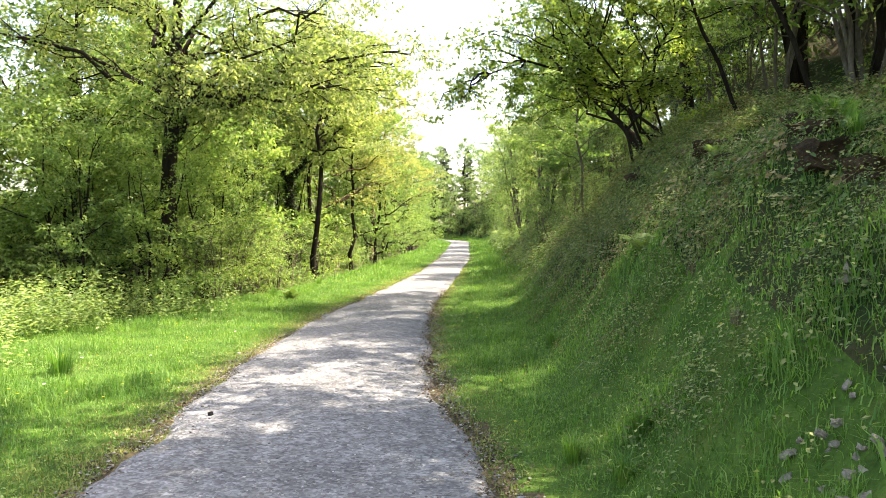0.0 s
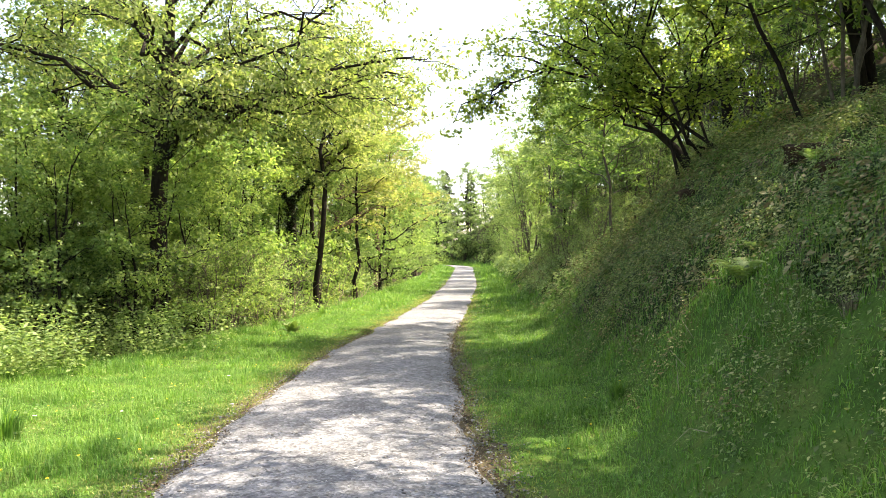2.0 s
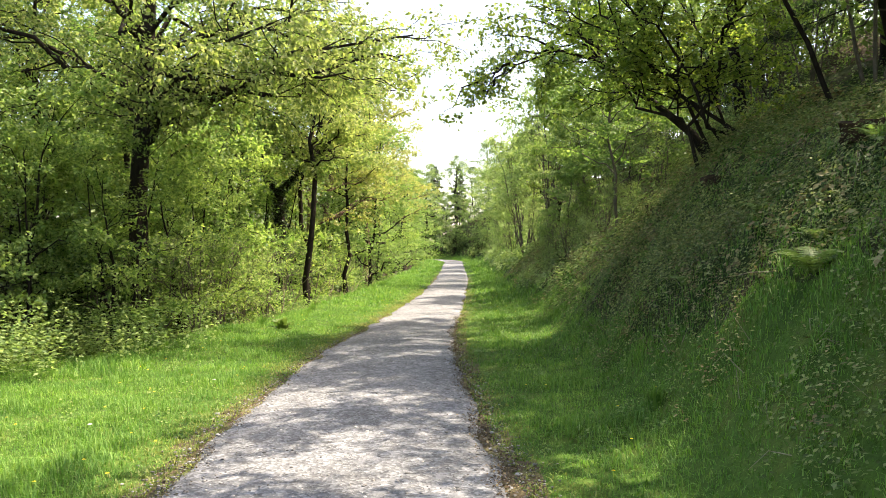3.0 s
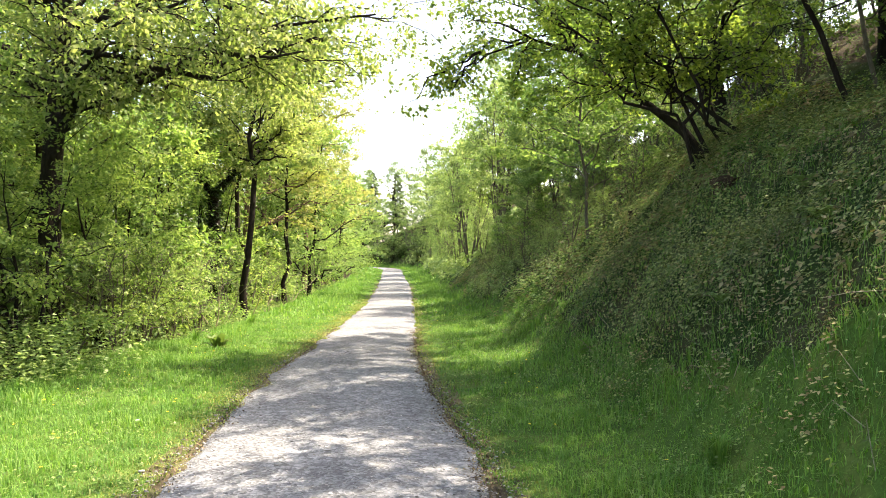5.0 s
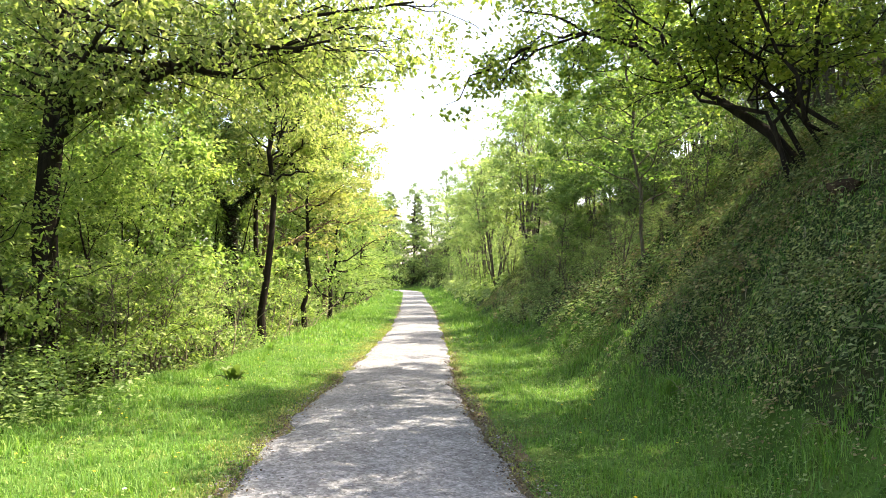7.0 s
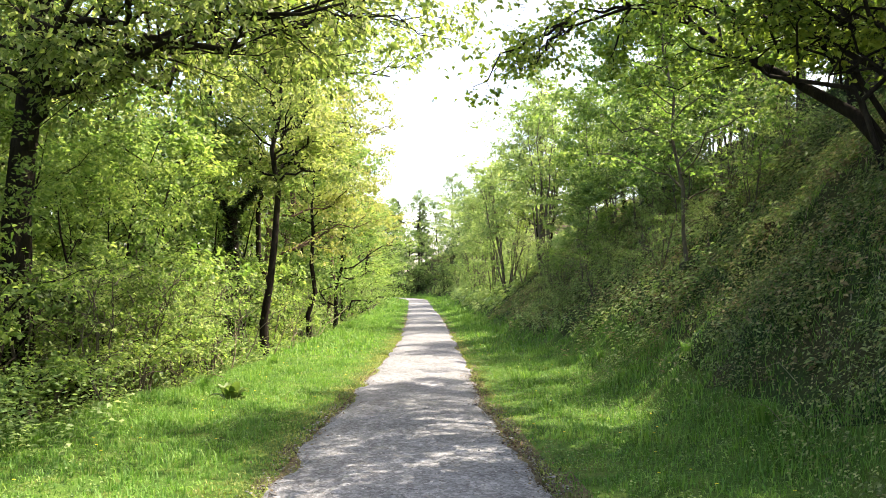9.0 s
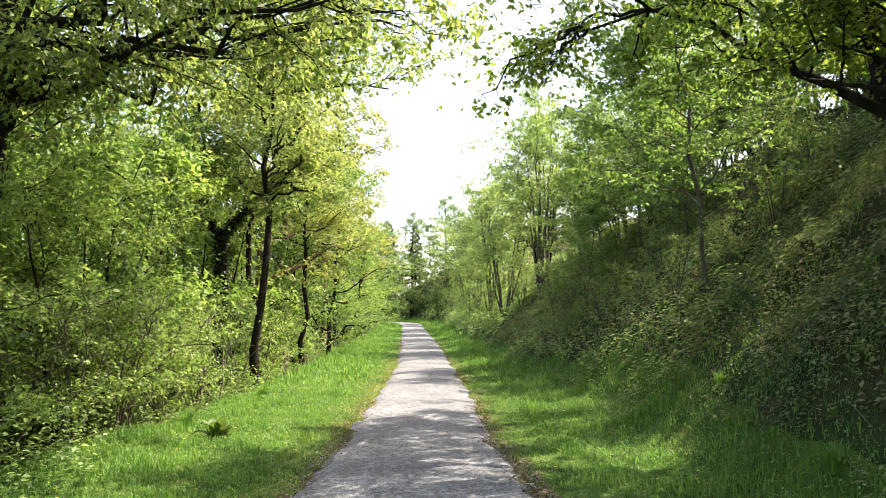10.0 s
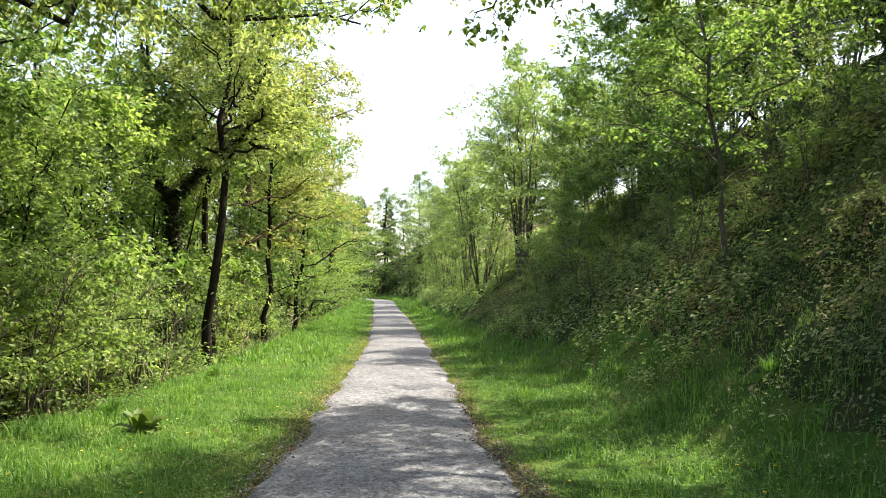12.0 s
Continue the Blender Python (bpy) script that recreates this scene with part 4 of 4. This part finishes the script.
# ---- plants of the bank and the wood floor ----
def sprigs(name, x, y, size, leaf, r, label, height=0.25, per=9, slim=0.55, lift=0.35):
    """Low leafy shoots scattered over the ground, one sheet of stuff."""
    n = len(x)
    z = ground_height(x, y)
    nor = np.stack([ground_height(x - 0.1, y) - ground_height(x + 0.1, y), ground_height(x, y - 0.1) - ground_height(x, y + 0.1), 0 * x + 0.2], 1)
    shoot = unit(unit(nor) + np.array([0, 0, 0.8]) + r.normal(0, 0.45, (n, 3)))
    h = height * r.uniform(0.4, 1.3, n)
    root = np.repeat(np.stack([x, y, z], 1), per, 0)
    u = np.tile(np.linspace(0.15, 1, per), n)[:, None]
    pos = root + np.repeat(shoot * h[:, None], per, 0) * u + r.normal(0, 0.02, (n * per, 3))
    face = np.repeat(unit(unit(nor) + np.array([0, 0, lift])), per, 0)
    axis = unit(r.normal(0, 1, (n * per, 3)) + np.array([0, 0, -0.15]))
    axis -= face * np.sum(axis * face, 1, keepdims=True) * 0.85
    v, f = leaves(pos, np.repeat(size * r.uniform(0.6, 1.4, n), per), r, axis=axis, tilt=0.42, slim=slim, face=face)
    return tagged(new(name, mesh_of(name, v, f, [leaf])), label, "undergrowth", kind="stuff")


def bank_points(n, y0, y1, reach, seed, gaps=0.0):
    r = np.random.default_rng(seed)
    y = r.uniform(y0, y1, n)
    x = bank_toe(y) + 0.15 + 0.6 * grass_reach(y) + 0.6 * value_noise(y * 0.7, 0 * y, 77) + reach * r.uniform(0, 1, n) ** 0.75
    keep = (value_noise(x * 0.9, y * 0.9, seed) + 0.6 * value_noise(x * 2.3, y * 2.3, seed + 1) > gaps) | (r.uniform(0, 1, n) < 0.12)
    return x[keep], y[keep], r


x, y, r = bank_points(6000, 3.0, 9.5, 3.0, 91, 0.15)
sprigs("bramble_cover", x, y, 0.03, L_GREEN, r, "low herb leaves covering the near bank", 0.14, 6)
x, y, r = bank_points(15000, 9.5, 19, 3.6, 90, 0.17)
sprigs("bramble_cover", x, y, 0.038, L_BANK, r, "low bramble and herb leaves covering the bank", 0.16, 6)
x, y, r = bank_points(14000, 3.0, 19, 4.2, 92, 0.12)
sprigs("ivy_cover", x, y, 0.036, L_DARK, r, "small dark green leaves creeping over the bank", 0.12, 6, 0.7)
x, y, r = bank_points(9000, 19, 45, 4.0, 93, 0.0)
sprigs("bank_cover", x, y, 0.07, L_BANK, r, "low leafy plants on the farther bank", 0.22, 7)
x, y, r = bank_points(12000, 5, 45, 4.2, 97, 0.0)
sprigs("dead_bracken", x, y, 0.065, L_TAN, r, "withered brown bracken and leaves on the bank", 0.14, 6)
# Leafy shoots whose pale colour stands in for sun patches on the bank.
x, y, r = bank_points(4200, 17, 42, 4.6, 98, 0.3)
sprigs("bank_shoots", x, y, 0.08, L_PALE, r, "leafy green shoots on the bank, paled like sunlit patches", 0.4, 8)
x, y, r = bank_points(5200, 4, 16, 3.4, 99, 0.28)
sprigs("bank_shoots", x, y, 0.034, L_BANK, r, "pale leafy shoots in patches on the nearer bank", 0.24, 8)


def hanging_grass(n, y0, y1, reach, size, seed):
    """Long limp blades that hang down the slope."""
    x, y, r = bank_points(n, y0, y1, reach, seed, -0.2)
    n = len(x)
    root = np.stack([x, y, ground_height(x, y)], 1)
    ln = size * r.uniform(0.5, 1.3, n)
    way = unit(np.stack([-1 + 0 * x, r.normal(0, 1.1, n), 0 * x], 1))
    side = np.stack([-way[:, 1], way[:, 0], 0 * x], 1) * 0.0035
    mid = root + way * (ln * 0.3)[:, None] + np.array([0, 0, 1.0]) * (ln * r.uniform(0.2, 0.45, n))[:, None]
    tx, ty = x + way[:, 0] * ln * 0.75, y + way[:, 1] * ln * 0.75
    tip = np.stack([tx, ty, ground_height(tx, ty) + 0.03], 1)
    v = np.stack([root - side, root + side, mid + side * 0.8, tip, mid - side * 0.8], 1).reshape(-1, 3)
    b = np.arange(n)[:, None] * 5
    f = np.concatenate([b + np.array([[0, 1, 2]]), b + np.array([[0, 2, 4]]), b + np.array([[4, 2, 3]])], 1).reshape(-1, 3)
    slots = np.repeat((r.uniform(0, 1, n) < 0.15).astype(int), 3)
    ob = new("hanging_grass", mesh_of("hanging_grass", v, f, [L_GRASS, M_DRY], slots))
    return tagged(ob, "long limp green and straw grass hanging down the bank", "grass", kind="stuff")


def clumps(name, count, y0, y1, reach, each, size, leaf, height, seed, label, wide=0.22):
    """Leafy shoots gathered in separate clumps on the bank."""
    r = np.random.default_rng(seed)
    cy = r.uniform(y0, y1, count)
    cx = bank_toe(cy) + 0.35 + reach * r.uniform(0, 1, count)
    big = np.repeat(r.uniform(0.5, 1.3, count), each)
    x = np.repeat(cx, each) + r.normal(0, wide, count * each) * big
    y = np.repeat(cy, each) + r.normal(0, wide * 1.3, count * each) * big
    return sprigs(name, x, y, size, leaf, r, label, height, 8, 0.5, 1.6)


clumps("bramble_clumps", 60, 3.2, 10, 2.2, 24, 0.03, L_BANK, 0.3, 201, "pale bramble shoots in loose clumps on the bank")
clumps("bramble_clumps", 70, 10, 19, 2.8, 22, 0.046, L_BANK, 0.32, 202, "pale bramble shoots in loose clumps on the bank")
clumps("bramble_clumps", 60, 19, 34, 3.2, 18, 0.08, L_PALE, 0.4, 203, "fresh green shoots in clumps on the farther bank")
clumps("dead_clumps", 60, 6, 19, 3.0, 18, 0.036, L_TAN, 0.2, 205, "clumps of withered brown leaves on the bank", 0.26)
clumps("dead_clumps", 46, 19, 40, 3.4, 20, 0.07, L_TAN, 0.3, 204, "clumps of withered brown bracken on the bank", 0.3)


hanging_grass(10000, 8.5, 20, 3.6, 0.22, 105)
hanging_grass(7000, 20, 42, 3.6, 0.3, 106)
x, y, r = bank_points(5000, 45, 100, 5.5, 94, -0.2)
sprigs("bank_cover", x, y, 0.25, L_PALE, r, "low leafy plants on the far bank", 0.5, 7)
x, y, r = bank_points(11000, 5, 40, 10.5, 95, -0.1)
sprigs("hill_cover", x, y, 0.055, L_GREEN, r, "low green plants under the bank's trees", 0.25, 6)
rb = np.random.default_rng(96)
y = 12.2 + rb.normal(0, 2.3, 4200)
x = np.interp(y, [7, 9, 12, 14, 16, 17.2], [-6.0, -5.9, -6.1, -5.9, -5.6, -5.4]) - rb.uniform(0, 1, 4200) ** 0.8 * 4.5 + 1.8 * value_noise(y * 0.6, 0 * y, 55) + 0.8 * value_noise(y * 2.1, 0 * y, 56)
keep = value_noise(x * 0.8, y * 0.8, 58) > -0.22
x, y = x[keep], y[keep]
sprigs("bramble_patch", x, y, 0.065, L_PALE, rb, "sunlit pale green brambles and nettles beside the verge", 0.8, 12)
y = rb.uniform(17, 60, 2600)
x = wood_edge(y) - 0.2 - rb.exponential(1.0, 2600) + 0.5 * value_noise(y * 0.8, 0 * y, 57)
sprigs("wood_edge_cover", x, y, 0.07, L_GREEN, rb, "brambles and herbs along the wood's edge", 0.28, 9)
y = rb.uniform(10, 60, 6000)
x = wood_edge(y) - 1 - rb.uniform(0, 14, 6000)
sprigs("wood_floor_cover", x, y, 0.13, L_DARK, rb, "dark green plants on the woodland floor", 0.5, 7)


rv = np.random.default_rng(107)
x, y, off = verge_points(15000, 4, 26, rv)
keep = (off > 0.15) & (value_noise(x * 1.3, y * 1.3, 108) > 0.02) & (x < bank_toe(y) + 0.6)
sprigs("verge_herbs", x[keep], y[keep], 0.027, L_GREEN, rv, "clover and small broad herbs among the grass", 0.1, 6, 0.75, 0.8)

n = 9000
y = 3.4 + 20 * rv.uniform(0, 1, n) ** 1.3
off = rv.normal(0, 0.1, n) + 0.2 * value_noise(y * 1.3, 0 * y, 33)
x = np.where(rv.uniform(0, 1, n) < 0.68, path_right(y) + off, path_left(y) - off)
z = np.maximum(ground_height(x, y), path_height(y) + 0.005) + rv.uniform(0.004, 0.02, n)
L_LITTER = leaf_material("fallen_leaf", (0.035, 0.024, 0.016), (0.09, 0.06, 0.038), (0.22, 0.17, 0.11), 0.15, 0.85)
v, f = leaves(np.stack([x, y, z], 1), rv.uniform(0.012, 0.038, n), rv, droop=0.0, tilt=0.4, slim=0.7)
tagged(new("fallen_leaves", mesh_of("fallen_leaves", v, f, [L_LITTER])), "small brown dead leaves along the path's edges", "leaf litter", kind="stuff")


def fern(seed):
    r = np.random.default_rng(seed)
    root = tagged(new("fern"), "green fern with arching fronds on the bank", "fern", "ferns on the bank")
    for k in range(9):
        a = k * 0.7 + r.normal(0, 0.15)
        out = np.array([np.cos(a), np.sin(a), 0])
        t = np.linspace(0, 1, 16)[:, None]
        ln = r.uniform(0.4, 0.6)
        p = out * ln * (0.75 * t + 0.1 * t ** 2) + np.array([0, 0, 1.0]) * ln * (1.25 * t - 0.85 * t ** 2)
        side = np.cross(out, [0, 0, 1.0])
        w = (0.15 * np.sin(np.pi * np.clip(t[:, 0] * 0.85 + 0.12, 0, 1)))[1:-1, None]
        left = p[1:-1] + (side + out * 0.35) * w - np.array([0, 0, 0.15]) * w
        right = p[1:-1] + (-side + out * 0.35) * w - np.array([0, 0, 0.15]) * w
        i = np.arange(14)
        f = np.concatenate([np.stack([i, i + 1, i + 16], 1), np.stack([i + 1, i, i + 30], 1), [[14, 15, 29], [15, 14, 43]]])
        tb = Tubes()
        tb.add(p, np.linspace(0.005, 0.001, 16), 3)
        frond = part("frond", mesh_of("frond", np.concatenate([p, left, right]), f, [L_GREEN]), root)
        part("stalk", tb.mesh("stalk", L_GREEN), frond)
    return root


bracken = settle(fern(101), 1.84, 8.3, 0, 0.75)
for x, y, s in [(2.2, 9.0, 0.9), (2.4, 10.6, 1.0), (1.7, 11.0, 0.8), (2.9, 11.8, 1.0), (2.3, 13.1, 0.9), (1.9, 14.7, 0.7), (3.1, 15.8, 1.0), (2.6, 8.0, 1.0), (2.7, 18.4, 0.9), (3.0, 9.6, 1.0), (3.3, 13.0, 1.1), (3.0, 20.2, 0.9)]:
    copy_thing(bracken, on_ground(x, y, float(r9.uniform(0, 360)), 0.68 * s))

tw = Tubes()
rt = np.random.default_rng(121)
for i in range(1300):
    y = rt.uniform(4, 40)
    x = bank_toe(y) + 0.2 + rt.uniform(0, 4.2) if i % 3 else wood_edge(y) - rt.uniform(0, 1.5)
    p = np.array([x, y, float(ground_height(x, y))])
    d = unit(rt.normal(0, 1, 3) + np.array([-0.3, 0, 0.9])) * rt.uniform(0.15, 0.45)
    tw.add(np.stack([p, p + d * 0.5 + rt.normal(0, 0.04, 3), p + d + np.array([0, 0, -0.12])]), np.array([1, 0.7, 0.35]) * rt.uniform(0.002, 0.005), 3)
for i in range(46):
    y = rt.uniform(18.5, 40)
    x = wood_edge(y) - rt.uniform(0.1, 1.6)
    p = np.array([x, y, float(ground_height(x, y)) - 0.05])
    d = unit(rt.normal(0, 0.5, 3) + np.array([0.15, -0.1, 1.0])) * rt.uniform(0.9, 2.2)
    tw.add(bowed(p, p + d, 0.04, rt, 6, 0.03), np.linspace(0.016, 0.005, 6), 5)
tagged(new("dead_stems", tw.mesh("dead_stems", M_DRY)), "dry brown dead stems of bracken and bramble", "undergrowth", kind="stuff")

rc = np.random.default_rng(103)
x = np.concatenate([rc.normal(a, w, n) for a, b, w, n in [(1.55, 12.3, 0.4, 260), (2.0, 11.6, 0.35, 200), (1.6, 7.0, 0.35, 60), (1.9, 15.4, 0.4, 160), (1.5, 19.4, 0.4, 120), (2.3, 9.4, 0.4, 160), (1.35, 4.6, 0.3, 50)]])
y = np.concatenate([rc.normal(b, w * 1.3, n) for a, b, w, n in [(1.55, 12.3, 0.4, 260), (2.0, 11.6, 0.35, 200), (1.6, 7.0, 0.35, 60), (1.9, 15.4, 0.4, 160), (1.5, 19.4, 0.4, 120), (2.3, 9.4, 0.4, 160), (1.35, 4.6, 0.3, 50)]])
sprigs("bramble_shoots", x, y, 0.034, L_BANK, rc, "pale leafy bramble shoots standing out on the bank", 0.38, 10)
rd = np.random.default_rng(102)


def dock_plant():
    """A rosette of broad leaves, each a part of its own."""
    root = tagged(new("dock_plant"), "dark green broad-leaved dock plant in the grass verge", "plant")
    t = np.linspace(0, 1, 6)
    i = np.arange(5)
    for k in range(34):
        a, ln, rise = k * 2.4 + rd.normal(0, 0.2), rd.uniform(0.22, 0.42), rd.uniform(0.4, 1.5)
        out, up = np.array([np.cos(a), np.sin(a), 0]), np.array([0, 0, 1.0])
        side = np.cross(out, up)
        mid = np.outer(ln * (0.8 * t + 0.1) * (1.1 - 0.3 * rise), out) + np.outer(ln * (rise * t - 0.75 * t ** 2), up)
        wide = np.outer(0.07 * np.sin(np.pi * (0.1 + 0.9 * t ** 0.8)) + 0.004, side)
        v = np.concatenate([mid, mid + wide + up * 0.015, mid - wide + up * 0.015])
        f = np.concatenate([np.stack([i, i + 1, i + 7, i + 6], 1), np.stack([i + 1, i, i + 12, i + 13], 1)])
        part("leaf", mesh_of("dock_leaf", v, f, [L_DARK], smooth=True), root)
    return root


settle(dock_plant(), -4.5, 18.9, 0, 1.1, 0.04)


# ---- stones ----
def pebble(r, size, flat=0.6, level=1):
    bm = bmesh.new()
    bmesh.ops.create_icosphere(bm, subdivisions=level, radius=size)
    sc = np.array([1, r.uniform(0.65, 1.0), flat * r.uniform(0.7, 1.1)])
    for v in bm.verts:
        k = 1 + r.normal(0, 0.16)
        v.co = Vector((v.co.x * sc[0] * k, v.co.y * sc[1] * k, v.co.z * sc[2] * k))
    vs = np.array([v.co[:] for v in bm.verts])
    fs = np.array([[v.index for v in f.verts] for f in bm.faces])
    bm.free()
    return vs, fs


def scatter(name, x, y, z, size, material, r, label, flat=0.55):
    kinds = [pebble(r, 1.0, flat) for k in range(8)]
    vs, fs, n = [], [], 0
    for i in range(len(x)):
        v, f = kinds[i % 8]
        a = r.uniform(0, 6.28)
        c, s = np.cos(a), np.sin(a)
        q = v * size[i] @ np.array([[c, s, 0], [-s, c, 0], [0, 0, 1]])
        vs.append(q + np.array([x[i], y[i], z[i]]))
        fs.append(f + n)
        n += len(v)
    return tagged(new(name, mesh_of(name, np.concatenate(vs), np.concatenate(fs), [material])), label, "stones", kind="stuff")


rs = np.random.default_rng(111)
y = 3.6 + 15 * rs.uniform(0, 1, 9000) ** 1.4
u = rs.uniform(0.0, 1, 9000)
edge = rs.uniform(0, 1, 9000) < 0.5
u = np.where(edge, np.where(rs.uniform(0, 1, 9000) < 0.5, rs.normal(0.0, 0.04, 9000), rs.normal(1.0, 0.04, 9000)), u)
x = path_left(y) + (path_right(y) - path_left(y)) * u
z = path_height(y) + 0.012 + 0.035 * (1 - (2 * u - 1) ** 2) + 0.02 * value_noise(x * 2.2, y * 1.1, 40)
z = np.where((u < 0.02) | (u > 0.98), ground_height(x, y) + 0.012, z)
scatter("gravel_stones", x, y, z, rs.gamma(2.0, 0.0028, 9000) + 0.004, M_PEBBLE, rs, "loose grey gravel lying on the path", 0.45)


def rock(name, label, size, material, seed, flat=0.8):
    r = np.random.default_rng(seed)
    bm = bmesh.new()
    bmesh.ops.create_cube(bm, size=size)
    bmesh.ops.subdivide_edges(bm, edges=bm.edges[:], cuts=3, use_grid_fill=True)
    for v in bm.verts:
        n = noise.noise_vector(v.co * 2.2 / size + Vector((seed, 0, 0)))
        v.co = Vector((v.co.x, v.co.y * 0.8, v.co.z * flat)) * (0.86 + 0.14 * size / max(v.co.length, 1e-3) * 0.5) + n * size * 0.16
    me = bpy.data.meshes.new(name)
    bm.to_mesh(me)
    bm.free()
    me.materials.append(material)
    return tagged(new(name, me), label, "stone", name.replace("_", " ") + "s")


boulder = rock("rock", "pale brown rock sticking out of the bank", 0.34, M_ROCK, 3)
boulder.matrix_basis = pose(2.16, 4.3, float(ground_height(2.09, 4.26)) - 0.1, 20, -35, 30) @ Matrix.Scale(0.8, 4)
stone = rock("dark_stone", "small black stone lying on the gravel path", 0.045, M_DARKSTONE, 5)
stone.matrix_basis = pose(-2.3, 6.68, 0.045, 0, 0, 20)
lump = rock("bank_stone", "angular broken stone on the bank's foot", 0.085, M_ROCK, 9, 0.45)
settle(lump, 1.58, 3.2)
for i in range(40):
    y = float(3.2 + rs.normal(0, 0.2))
    x = float(1.58 + rs.normal(0, 0.13))
    m = on_ground(x, y, 0, float(rs.uniform(0.3, 0.85)), 0.0) @ pose(0, 0, 0, float(rs.uniform(-40, 40)), float(rs.uniform(-60, 10)), float(rs.uniform(0, 360)))
    copy_thing(lump, m)
for x, y in [(2.75, 5.3)]:
    copy_thing(boulder, on_ground(x, y, float(rs.uniform(0, 360)), 0.6, 0.06))

clod = rock("earth_clod", "dark eroded earth face under overhanging grass", 0.4, M_SOIL, 12, 0.55)
clod.matrix_basis = on_ground(2.78, 6.1, 10, 1.0, 0.02)
for x, y, turn, k in [(2.82, 5.6, 60, 0.9), (2.86, 6.55, 130, 0.85), (2.7, 5.15, 200, 0.7), (2.95, 7.0, 20, 0.7), (3.0, 9.2, 80, 0.9), (3.05, 9.9, 150, 1.0), (2.95, 13.6, 30, 1.0), (3.0, 14.4, 110, 0.8), (3.1, 17.6, 60, 1.0)]:
    copy_thing(clod, on_ground(x, y, turn, k, 0.03))
for x, y in [(2.95, 6.1), (2.98, 5.6), (3.0, 6.55), (2.9, 5.9), (3.0, 6.3), (2.88, 5.2), (3.08, 6.9)]:
    copy_thing(clump, pose(x, y, float(ground_height(x, y)) + 0.1, 0, -35, float(rs.uniform(0, 360))) @ Matrix.Scale(0.42, 4))
